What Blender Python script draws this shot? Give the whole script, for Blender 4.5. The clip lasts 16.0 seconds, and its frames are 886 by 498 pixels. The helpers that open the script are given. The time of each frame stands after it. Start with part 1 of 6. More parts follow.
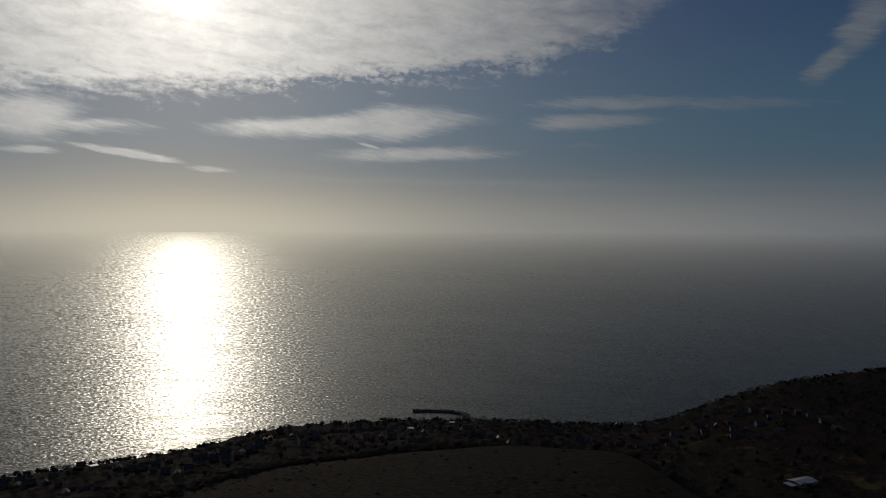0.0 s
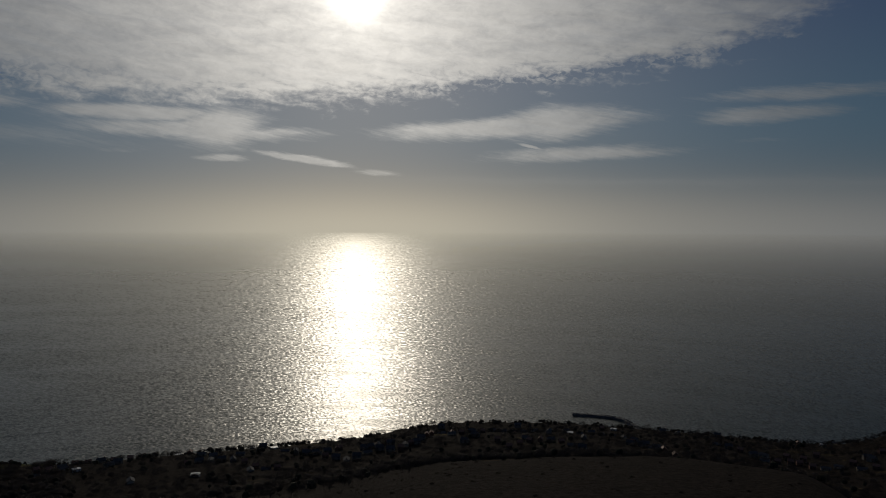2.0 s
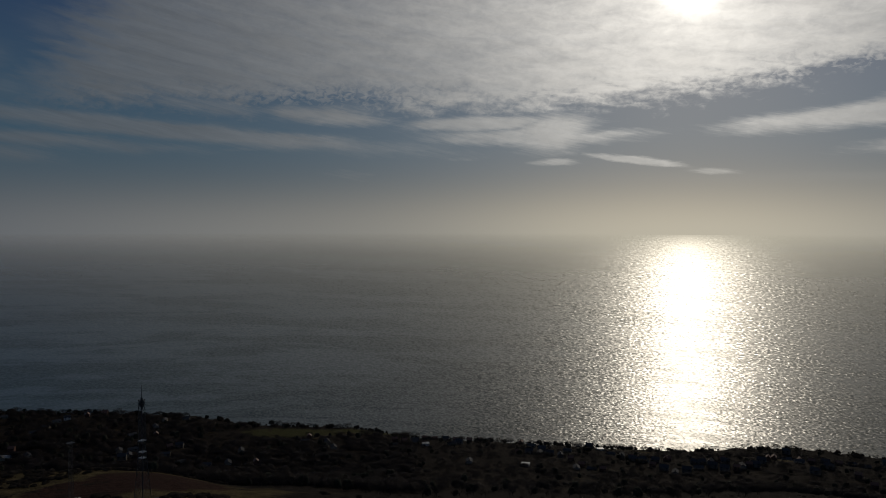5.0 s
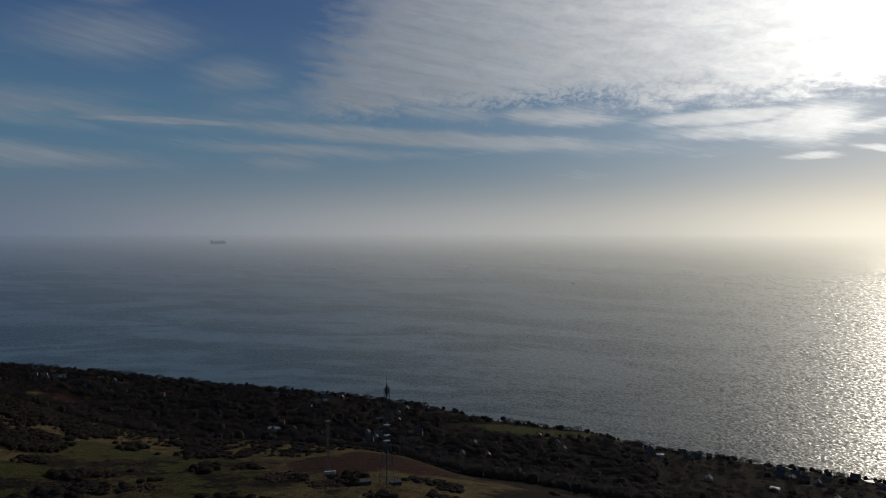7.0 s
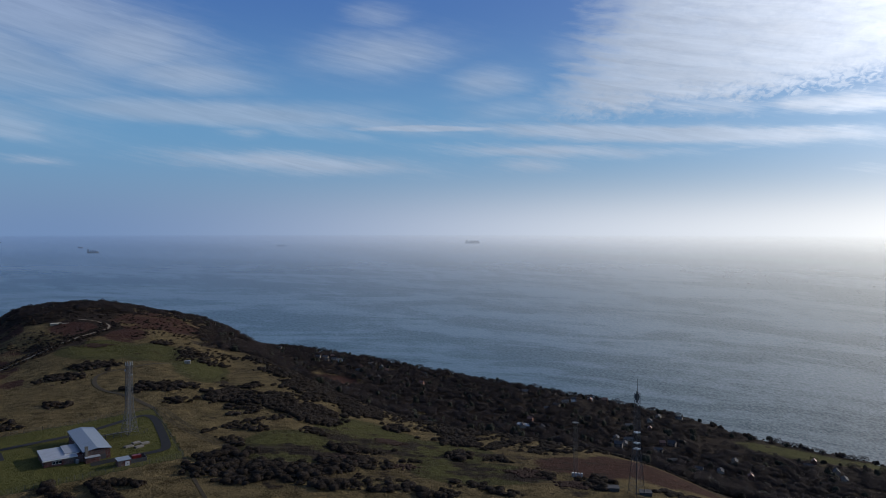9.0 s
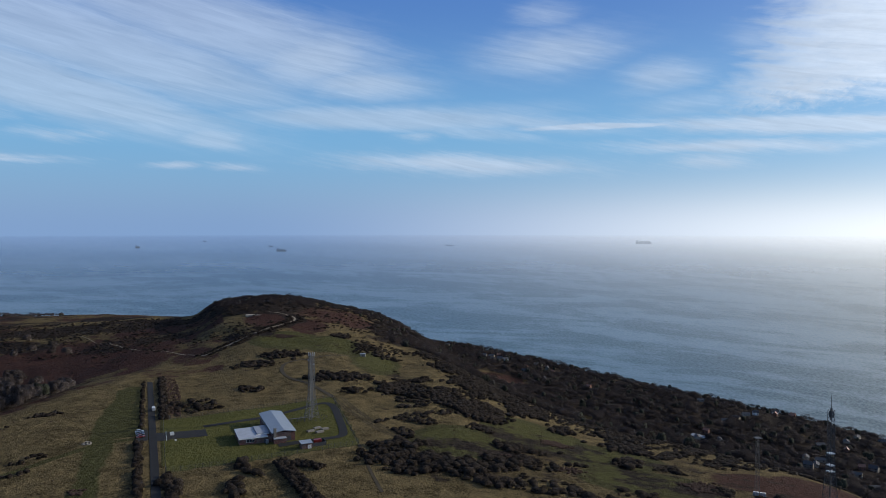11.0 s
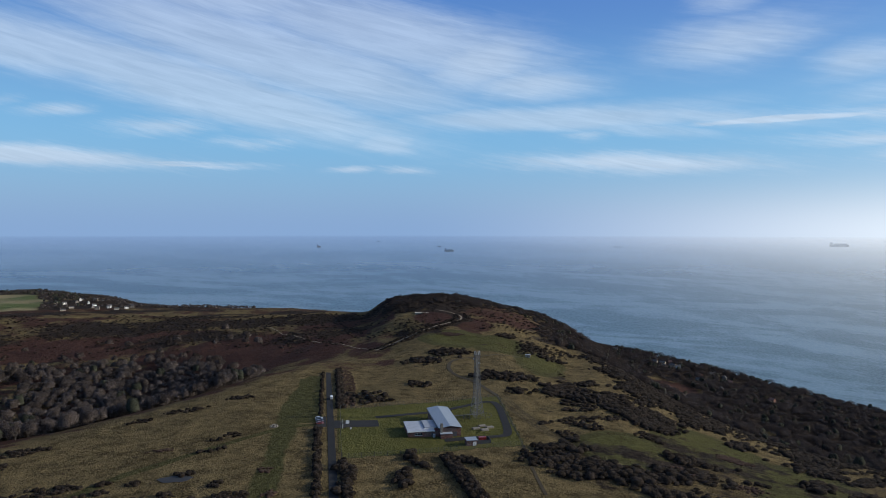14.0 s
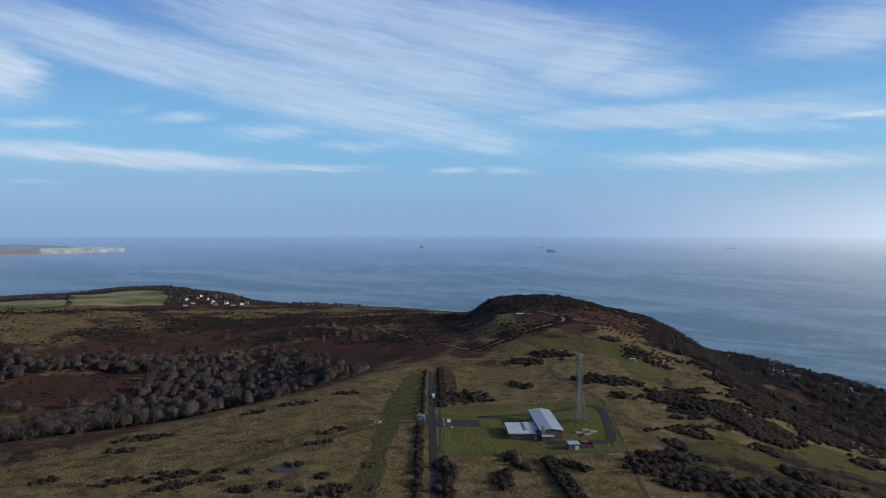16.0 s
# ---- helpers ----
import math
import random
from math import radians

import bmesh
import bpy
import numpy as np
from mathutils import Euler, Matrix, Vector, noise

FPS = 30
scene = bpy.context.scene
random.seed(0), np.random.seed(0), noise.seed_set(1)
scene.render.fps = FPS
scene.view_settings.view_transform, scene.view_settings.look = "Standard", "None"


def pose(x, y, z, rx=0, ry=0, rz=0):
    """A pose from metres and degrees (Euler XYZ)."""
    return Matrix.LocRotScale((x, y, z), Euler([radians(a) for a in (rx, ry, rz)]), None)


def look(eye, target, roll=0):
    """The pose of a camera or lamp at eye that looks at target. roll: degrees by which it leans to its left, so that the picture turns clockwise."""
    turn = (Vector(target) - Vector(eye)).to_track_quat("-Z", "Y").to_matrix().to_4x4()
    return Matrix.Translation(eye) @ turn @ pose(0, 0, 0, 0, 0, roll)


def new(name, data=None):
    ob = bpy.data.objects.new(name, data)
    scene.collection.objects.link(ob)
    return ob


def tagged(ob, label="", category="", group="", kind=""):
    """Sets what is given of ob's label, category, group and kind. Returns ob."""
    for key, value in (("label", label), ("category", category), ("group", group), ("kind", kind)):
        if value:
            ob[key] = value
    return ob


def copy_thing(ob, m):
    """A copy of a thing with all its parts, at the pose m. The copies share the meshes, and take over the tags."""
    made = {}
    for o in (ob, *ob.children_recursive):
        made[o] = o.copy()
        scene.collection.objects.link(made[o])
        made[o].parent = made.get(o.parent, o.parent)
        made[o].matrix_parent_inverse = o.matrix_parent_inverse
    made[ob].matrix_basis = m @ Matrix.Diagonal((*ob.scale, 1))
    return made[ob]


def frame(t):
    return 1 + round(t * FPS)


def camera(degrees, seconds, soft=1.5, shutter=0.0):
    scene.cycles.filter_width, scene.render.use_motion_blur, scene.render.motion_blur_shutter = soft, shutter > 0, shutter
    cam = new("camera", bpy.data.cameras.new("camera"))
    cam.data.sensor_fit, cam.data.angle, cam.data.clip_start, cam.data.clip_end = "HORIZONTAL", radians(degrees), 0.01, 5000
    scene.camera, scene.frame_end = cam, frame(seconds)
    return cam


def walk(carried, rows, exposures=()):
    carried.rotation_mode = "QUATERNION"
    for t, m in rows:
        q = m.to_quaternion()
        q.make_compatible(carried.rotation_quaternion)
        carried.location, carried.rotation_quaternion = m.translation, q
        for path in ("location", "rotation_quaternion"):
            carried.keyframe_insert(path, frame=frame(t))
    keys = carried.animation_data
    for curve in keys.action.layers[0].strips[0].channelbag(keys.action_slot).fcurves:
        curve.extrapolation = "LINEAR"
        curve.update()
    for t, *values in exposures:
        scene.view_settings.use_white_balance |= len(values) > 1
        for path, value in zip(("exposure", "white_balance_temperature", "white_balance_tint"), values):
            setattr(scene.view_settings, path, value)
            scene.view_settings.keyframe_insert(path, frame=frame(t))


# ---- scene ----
# A down above the sea, seen from a drone that hovers and turns to its left.
EYE = 340.0  # metres above the sea
cam = camera(64.86, 16.0, soft=0.75)
PATH = [
    (0.0, pose(0, 0, EYE, 88.10, -0.23, -0.00)),
    (0.5, pose(0, 0, EYE, 88.10, -0.26, 2.83)),
    (1.0, pose(0, 0, EYE, 88.11, -0.20, 5.97)),
    (1.5, pose(0, 0, EYE, 88.09, -0.18, 9.40)),
    (2.0, pose(0, 0, EYE, 88.12, -0.17, 13.09)),
    (2.5, pose(0, 0, EYE, 88.14, -0.20, 16.70)),
    (3.0, pose(0, 0, EYE, 88.13, -0.20, 20.80)),
    (3.5, pose(0, 0, EYE, 88.13, -0.19, 25.04)),
    (4.0, pose(0, 0, EYE, 88.17, -0.19, 29.50)),
    (4.5, pose(0, 0, EYE, 88.20, -0.16, 34.23)),
    (5.0, pose(0, 0, EYE, 88.22, -0.10, 39.63)),
    (7.5, pose(0, 0, EYE, 88.29, -0.06, 63.55)),
    (8.0, pose(0, 0, EYE, 88.30, -0.04, 68.95)),
    (8.5, pose(0, 0, EYE, 88.30, -0.05, 73.95)),
    (9.0, pose(0, 0, EYE, 88.30, -0.07, 78.82)),
    (9.5, pose(0, 0, EYE, 88.32, -0.08, 82.88)),
    (12.0, pose(0, 0, EYE, 88.31, -0.03, 97.43)),
    (12.5, pose(0, 0, EYE, 88.34, -0.06, 99.64)),
    (13.0, pose(0, 0, EYE, 88.34, -0.06, 101.73)),
    (13.5, pose(0, 0, EYE, 88.35, -0.07, 103.87)),
    (14.0, pose(0, 0, EYE, 88.35, -0.07, 106.00)),
    (14.5, pose(0, 0, EYE, 88.34, -0.05, 108.06)),
    (15.0, pose(0, 0, EYE, 88.34, -0.04, 110.18)),
    (15.5, pose(0, 0, EYE, 88.36, -0.06, 112.25)),
    (16.0, pose(0, 0, EYE, 88.38, -0.06, 114.34)),
]


EXPOSURE = [(0.0, -2.4, 6800, 10), (2.5, -2.65, 6850, 10), (4.6, -2.65, 6850, 10), (5.2, -2.55, 6800, 10), (6.1, -2.3, 6750, 10), (6.8, -1.65, 6600, 10), (7.4, -1.18, 6800, 10),
            (8.2, -0.78, 6250, 13), (9.0, -0.45, 6150, 13), (9.7, -0.22, 6200, 12), (11.8, 0.04, 6300, 10), (16.0, 0.16, 6450, 9)]
walk(cam, PATH, EXPOSURE)
SUN_AZ, SUN_EL = 20.2, 18.2  # degrees, to the left of the y axis and above the level


def heading(az, el=0.0):
    """The direction at az degrees to the left of the y axis, el degrees up."""
    a, e = radians(az), radians(el)
    return Vector((-math.sin(a) * math.cos(e), math.cos(a) * math.cos(e), math.sin(e)))


class Nodes:
    """A short hand for node trees."""

    def __init__(self, tree, keep=False):
        self.tree = tree
        if not keep:
            tree.nodes.clear()

    def add(self, kind):
        return self.tree.nodes.new(kind)

    def put(self, socket, value):
        if isinstance(value, bpy.types.NodeSocket):
            self.tree.links.new(value, socket)
        elif isinstance(value, (tuple, list, Vector)) and socket.type == "RGBA" and len(value) == 3:
            socket.default_value = (*value, 1.0)
        else:
            socket.default_value = value

    def math(self, op, a, b=0.0, c=0.0, clamp=False):
        node = self.add("ShaderNodeMath")
        node.operation, node.use_clamp = op, clamp
        for socket, value in zip(node.inputs, (a, b, c)):
            self.put(socket, value)
        return node.outputs[0]

    def vec(self, op, a, b=(0, 0, 0)):
        node = self.add("ShaderNodeVectorMath")
        node.operation = op
        self.put(node.inputs[0], a)
        if op == "SCALE":
            self.put(node.inputs["Scale"], b)
        else:
            self.put(node.inputs[1], b)
        return node.outputs["Value" if op in ("DOT_PRODUCT", "LENGTH", "DISTANCE") else "Vector"]

    def xyz(self, x, y, z=0.0):
        node = self.add("ShaderNodeCombineXYZ")
        for socket, value in zip(node.inputs, (x, y, z)):
            self.put(socket, value)
        return node.outputs[0]

    def split(self, v):
        node = self.add("ShaderNodeSeparateXYZ")
        self.put(node.inputs[0], v)
        return node.outputs

    def noise(self, v, scale, detail=3.0, rough=0.5, distortion=0.0):
        node = self.add("ShaderNodeTexNoise")
        for key, value in (("Vector", v), ("Scale", scale), ("Detail", detail), ("Roughness", rough), ("Distortion", distortion)):
            self.put(node.inputs[key], value)
        return node.outputs["Fac"]

    def ramp(self, value, low, high, to_low=0.0, to_high=1.0, smooth=True):
        node = self.add("ShaderNodeMapRange")
        node.interpolation_type = "SMOOTHSTEP" if smooth else "LINEAR"
        for socket, v in zip(node.inputs, (value, low, high, to_low, to_high)):
            self.put(socket, v)
        return node.outputs[0]

    def mix(self, fac, a, b, blend="MIX"):
        node = self.add("ShaderNodeMix")
        node.data_type, node.blend_type = "RGBA", blend
        for index, value in ((0, fac), (6, a), (7, b)):
            self.put(node.inputs[index], value)
        return node.outputs[2]

    def attribute(self, name):
        node = self.add("ShaderNodeAttribute")
        node.attribute_name = name
        return node.outputs["Fac"]

    def place(self):
        return self.add("ShaderNodeNewGeometry").outputs["Position"]

    def chance(self):
        return self.add("ShaderNodeObjectInfo").outputs["Random"]

    def island(self):
        return self.add("ShaderNodeNewGeometry").outputs["Random Per Island"]

    def bump(self, height, strength=0.5, distance=1.0, normal=None):
        node = self.add("ShaderNodeBump")
        self.put(node.inputs["Height"], height)
        self.put(node.inputs["Strength"], strength)
        self.put(node.inputs["Distance"], distance)
        if normal is not None:
            self.put(node.inputs["Normal"], normal)
        return node.outputs[0]


# high cloud, by bearing, height, half length, half depth and lean in degrees, and thickness
LENSES_SUNWARD = [(7.5, 8.0, 8.9, 0.75, -3, 1), (3.8, 8.3, 4.6, 1.2, -3, 0.9), (1.8, 5.8, 6.7, 0.6, -1, 0.8), (6.0, 6.4, 0.9, 0.23, 16, 0.8), (30.8, 7.6, 3.4, 1.5, -4, 0.9), (26.5, 7.4, 2.4, 0.42, 0, 0.6),
                  (24.0, 5.3, 3.7, 0.22, 9, 0.9), (18.3, 4.3, 1.9, 0.23, 2, 0.6), (30.3, 5.3, 2.1, 0.24, 0, 0.65), (-11.7, 8.3, 4.7, 0.6, 0, 0.75), (-14.1, 9.7, 6.5, 0.51, 1, 0.6), (-22.5, 9.2, 6.1, 0.42, 3, 0.5),
                  (-28.8, 11.7, 1.7, 0.9, -47, 0.75), (-30.9, 13.9, 2.5, 1.2, -49, 0.8), (-11.9, 6.5, 2.7, 0.23, 1, 0.3)]
LENSES_SOUTH = [(53.0, 7.1, 6.3, 0.51, 3, 0.75), (36.6, 8.4, 5.9, 0.6, -2, 0.9), (32.6, 7.3, 8.3, 0.72, 0, 0.75), (31.4, 6.6, 3.9, 0.33, 0, 0.6), (48.9, 9.1, 5.0, 0.74, -4, 0.55), (47.8, 4.2, 2.8, 0.42, 0, 0.3),
                (37.9, 5.6, 2.6, 0.28, -1, 0.3), (55.6, 6.1, 2.4, 0.23, -2, 0.4), (66.5, 6.3, 5.0, 0.4, 3, 0.5), (49.1, 8.9, 5.1, 0.65, 3, 0.8), (58.7, 9.4, 5.4, 0.65, 5, 0.6), (47.2, 4.0, 2.6, 0.42, 3, 0.25)]
LENSES_EAST = [(80.1, 8.1, 5.0, 0.23, 0, 0.9), (60.6, 7.3, 13.1, 0.56, 3, 0.85), (69.8, 6.2, 8.5, 0.46, 2, 0.55), (71.6, 5.2, 3.0, 0.65, 2, 0.4), (90.9, 5.2, 8.9, 0.7, 2, 0.6), (94.4, 7.5, 1.7, 0.42, -1, 0.35),
               (113.4, 4.8, 1.7, 0.23, 0, 0.5), (109.1, 4.7, 2.1, 0.28, 2, 0.4), (125.8, 4.8, 4.2, 0.19, 0, 0.5), (119.6, 6.9, 3.2, 0.37, -1, 0.3)]
LENSES_NORTH = [(138.8, 5.3, 9.8, 0.56, 2, 0.75), (126.3, 5.0, 5.3, 0.19, 0, 0.45), (134.8, 8.5, 2.2, 0.46, -7, 0.4), (127.7, 7.7, 3.8, 0.65, -4, 0.4), (143.7, 7.5, 3.6, 0.37, -4, 0.4), (138.3, 8.9, 1.3, 0.42, -5, 0.25),
                (138.9, 5.8, 3.2, 0.28, -1, 0.35), (146.5, 11.0, 2.1, 1.7, 4, 0.75), (121.9, 6.7, 2.7, 0.46, 2, 0.35), (144.5, 3.4, 2.3, 0.23, -1, 0.25)]
SHEET = [(139.6, 13.1, 9.1, 1.7, 12, 0.95), (125.2, 10.7, 16.5, 2.0, 12, 1), (120.0, 13.5, 15.9, 2.5, 12, 0.95), (110.6, 15.3, 14.2, 2.6, 10, 0.9), (110.6, 6.9, 3.0, 0.9, 7, 0.8), (99.3, 12.1, 5.2, 1.1, 8, 0.7),
         (96.8, 8.8, 11.7, 0.95, 0, 0.95), (91.1, 8.0, 6.8, 0.6, 7, 0.6), (128, 19, 16, 3.0, 10, 0.9)]
WISPS = [(97.2, 9.0, 12.2, 0.84, -2, 0.6), (84.9, 8.5, 7.1, 0.65, 6, 0.55), (103.0, 13.3, 5.1, 2.4, -5, 0.75), (98.9, 11.5, 5.3, 1.21, 0, 0.7), (83.6, 13.9, 5.8, 1.7, -4, 0.62), (84.1, 16.7, 2.7, 1.02, 2, 0.45),
         (75.1, 11.7, 3.2, 1.21, -2, 0.58), (73.4, 9.5, 4.8, 0.93, -3, 0.4), (68.2, 13.9, 2.3, 1.02, 7, 0.4)]
# the lower edge of the great veil before the sun: bearing and height
VEIL_EDGE = [(-24, 18.5), (-18, 16.6), (-14, 14.8), (-9.8, 13.2), (-5, 12.5), (2, 11.8), (8, 11.4), (15, 10.6), (23, 9.9), (33, 9.4), (45, 9.3), (58, 9.4), (70, 8.6)]


def haze_over_sea(n, az):
    """The light of the haze low over the sea by bearing, warm under the sun."""
    level = n.math("MAXIMUM", n.math("COSINE", n.math("RADIANS", n.math("SUBTRACT", az, SUN_AZ))), 0.0)
    warm = n.math("ADD", n.math("MULTIPLY", n.math("POWER", level, 1.8), 0.51), n.math("MULTIPLY", n.math("POWER", level, 24.0), 0.55))
    return n.vec("ADD", (2.1, 3.25, 5.4), n.vec("SCALE", (25.0, 22.6, 16.2), warm))


SKY_STRENGTH = 0.11


def make_sky():
    world = bpy.data.worlds.new("sky")
    world.use_nodes = True
    scene.world = world
    n = Nodes(world.node_tree)
    way = n.add("ShaderNodeTexCoord").outputs["Generated"]
    x, y, z = n.split(way)[:]
    sky = n.add("ShaderNodeTexSky")
    sky.sky_type, sky.sun_disc, sky.sun_elevation, sky.sun_rotation = "NISHITA", False, radians(SUN_EL), radians(-SUN_AZ)
    sky.altitude, sky.air_density, sky.dust_density, sky.ozone_density = 300.0, 1.0, 1.2, 1.6
    az = n.math("DEGREES", n.math("ARCTAN2", n.math("MULTIPLY", x, -1.0), y))
    el = n.math("DEGREES", n.math("ARCSINE", z))
    # the wind bends the edges of the clouds and draws out their fibres
    low = n.xyz(n.math("MULTIPLY", az, 0.16), n.math("MULTIPLY", el, 0.7), 3.0)
    az_bent = n.math("ADD", az, n.math("MULTIPLY_ADD", n.noise(low, 1.0, 5.0, 0.6), 4.0, -2.0))
    el_bent = n.math("ADD", el, n.math("MULTIPLY_ADD", n.noise(n.vec("ADD", low, (5.0, 9.0, 2.0)), 1.0, 5.0, 0.6), 0.9, -0.45))
    slant = n.math("MULTIPLY_ADD", az, -0.2, el)
    fibre = n.noise(n.xyz(n.math("MULTIPLY", az, 0.16), n.math("MULTIPLY", slant, 1.7)), 1.0, 8.0, 0.62, 0.5)
    thread = n.noise(n.xyz(n.math("MULTIPLY", az, 0.45), n.math("MULTIPLY", slant, 5.0), 7.0), 1.0, 6.0, 0.65, 0.3)
    puff = n.noise(n.xyz(n.math("MULTIPLY", az, 0.35), n.math("MULTIPLY_ADD", az, -0.1, n.math("MULTIPLY", el, 1.1)), 1.0), 1.0, 7.0, 0.56, 0.4)
    ripples = n.noise(n.xyz(n.math("MULTIPLY_ADD", el, 0.5, n.math("MULTIPLY", az, 1.7)), n.math("MULTIPLY_ADD", az, -0.3, n.math("MULTIPLY", el, 2.6)), 5.0), 1.0, 3.0, 0.5, 0.8)
    broad = n.noise(n.xyz(n.math("MULTIPLY", az, 0.06), n.math("MULTIPLY", el, 0.25), 2.0), 1.0, 3.0, 0.5)
    grain = n.math("ADD", n.math("MULTIPLY", puff, 0.75), n.math("MULTIPLY", ripples, 0.25))

    def mass(clouds, sharp):
        best = 0.0
        for a, e, wide, deep, lean, thick in clouds:
            da, de = n.math("SUBTRACT", az_bent, a), n.math("SUBTRACT", el_bent, e)
            c, s = math.cos(radians(lean)), math.sin(radians(lean))
            u = n.math("MULTIPLY_ADD", da, c / wide, n.math("MULTIPLY", de, s / wide))
            v = n.math("MULTIPLY_ADD", da, -s / deep, n.math("MULTIPLY", de, c / deep))
            d = n.math("MULTIPLY_ADD", u, u, n.math("MULTIPLY", v, v))
            best = n.math("MAXIMUM", best, n.math("MULTIPLY", n.math("EXPONENT", n.math("MULTIPLY", n.math("POWER", d, sharp), -0.7)), thick))
        return best

    def torn(amount, tex):
        return n.math("MULTIPLY_ADD", tex, amount, -0.5 * amount)

    edge = VEIL_EDGE[0][1]
    for (a0, e0), (a1, e1) in zip(VEIL_EDGE, VEIL_EDGE[1:]):
        edge = n.math("ADD", edge, n.ramp(az, a0, a1, 0.0, e1 - e0, smooth=False))
    over_edge = n.math("ADD", n.math("SUBTRACT", el, edge), n.math("ADD", torn(4.5, puff), torn(1.6, ripples)))
    veil = n.ramp(over_edge, -0.9, 1.6)
    # above 20 degrees the veil is carried on unseen, brightening the sea's reflections
    veil = n.math("MULTIPLY", veil, n.ramp(n.math("ADD", n.math("MULTIPLY_ADD", n.math("MINIMUM", el, 20.0), 0.6, az), n.math("ADD", torn(6.0, fibre), torn(7.0, puff))), 72.0, 79.0, 1.0, 0.0))
    veil = n.math("MULTIPLY", veil, n.ramp(n.math("ADD", az, torn(14.0, puff)), -20.0, -6.0, 0.25, 1.0))
    veil = n.math("SUBTRACT", veil, n.math("MULTIPLY", mass([(49.0, 10.3, 5.5, 0.8, -4, 1), (3.0, 12.0, 11.0, 0.4, -5, 0.7)], 1.0), n.ramp(ripples, 0.35, 0.6, 0.9, 0.35)), clamp=True)
    veil = n.math("MULTIPLY", veil, n.ramp(n.math("MULTIPLY_ADD", broad, 0.6, n.math("MULTIPLY", grain, 0.7)), 0.4, 0.78, 0.82, 1.0))
    sheet_tex = n.math("ADD", n.math("MULTIPLY", fibre, 0.72), n.math("MULTIPLY", thread, 0.28))
    wedge = n.ramp(n.math("ADD", mass(SHEET, 1.5), torn(0.7, n.math("ADD", n.math("MULTIPLY", sheet_tex, 0.7), n.math("MULTIPLY", puff, 0.3)))), 0.06, 0.95, 0.0, 0.62)
    wisp = n.ramp(n.math("ADD", mass(WISPS, 1.1), torn(0.5, n.math("ADD", n.math("MULTIPLY", sheet_tex, 0.6), n.math("MULTIPLY", puff, 0.4)))), 0.03, 0.85, 0.0, 0.75)
    lens_tex = n.math("ADD", n.math("MULTIPLY", thread, 0.6), n.math("MULTIPLY", puff, 0.4))
    lens = n.ramp(n.math("ADD", mass(LENSES_EAST + LENSES_NORTH, 0.9), torn(0.5, lens_tex)), 0.05, 0.62, 0.0, 0.86)
    lens = n.math("MAXIMUM", lens, n.ramp(n.math("ADD", mass(LENSES_SUNWARD + LENSES_SOUTH, 1.3), torn(0.85, lens_tex)), 0.14, 0.85, 0.0, 0.92))
    band = n.math("MULTIPLY", mass([(-14, 3.3, 18, 0.3, 1, 1)], 1.0), 0.25)
    cloud = n.math("MAXIMUM", n.math("MAXIMUM", veil, n.math("MAXIMUM", wedge, wisp)), n.math("MAXIMUM", lens, band))
    # the sun's glow through cloud and haze
    near = n.math("MAXIMUM", n.vec("DOT_PRODUCT", way, tuple(heading(SUN_AZ, SUN_EL))), 0.0)

    def beam(power, strength):
        return n.math("MULTIPLY", n.math("POWER", near, power), strength)

    def tint(colour, strength):
        return n.vec("SCALE", colour, strength)

    height = n.math("MAXIMUM", el, 0.0)
    clear = n.mix(n.ramp(height, 0.0, 8.0), (2.0, 3.7, 5.8), (1.6, 3.95, 6.6))
    clear = n.mix(n.ramp(height, 6.0, 19.0), clear, (0.70, 1.95, 5.2))
    clear = n.mix(n.ramp(height, 30.0, 80.0), clear, (0.3, 0.8, 2.2))
    clear = n.mix(0.2, clear, sky.outputs[0])
    clear = n.vec("ADD", clear, tint((4.9, 5.1, 5.7), beam(9.0, 1.0)))
    lit = n.math("ADD", n.math("ADD", beam(11.0, 26.0), beam(60.0, 19.0)), beam(2500.0, 60.0))
    lit = n.math("MULTIPLY", lit, n.math("MULTIPLY_ADD", grain, 0.8, 0.58))
    white = n.vec("ADD", tint((1.0, 0.965, 0.90), lit), tint((4.9, 5.75, 6.85), n.math("MULTIPLY_ADD", fibre, 0.7, 0.66)))
    air = n.mix(n.math("MULTIPLY", cloud, 0.88), clear, white)
    air = n.vec("ADD", air, tint((1.0, 0.97, 0.9), n.math("ADD", beam(500.0, 12.0), beam(3000.0, 45.0))))
    # haze low over the sea, warm under the sun
    haze_light = haze_over_sea(n, az)
    under = n.math("MULTIPLY", n.math("ADD", el, 0.55), -1.0)
    over = n.math("MAXIMUM", n.math("ADD", el, 0.55), 0.0)
    haze = n.math("EXPONENT", n.math("MULTIPLY", n.math("MULTIPLY", over, over), -0.082))
    air = n.mix(n.math("MULTIPLY", haze, 0.85), air, haze_light)
    # below the horizon, haze light added to shine through the far sea
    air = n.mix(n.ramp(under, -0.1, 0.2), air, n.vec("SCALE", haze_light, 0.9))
    back = n.add("ShaderNodeBackground")
    n.put(back.inputs["Color"], air)
    n.put(back.inputs["Strength"], SKY_STRENGTH)
    n.tree.links.new(back.outputs[0], n.add("ShaderNodeOutputWorld").inputs[0])


make_sky()
sun = new("sun", bpy.data.lights.new("sun", "SUN"))
sun.data.energy, sun.data.angle, sun.data.color = 4.8, radians(0.6), (1.0, 0.92, 0.78)
sun.matrix_world = look(heading(SUN_AZ, SUN_EL) * 900, (0, 0, 0))


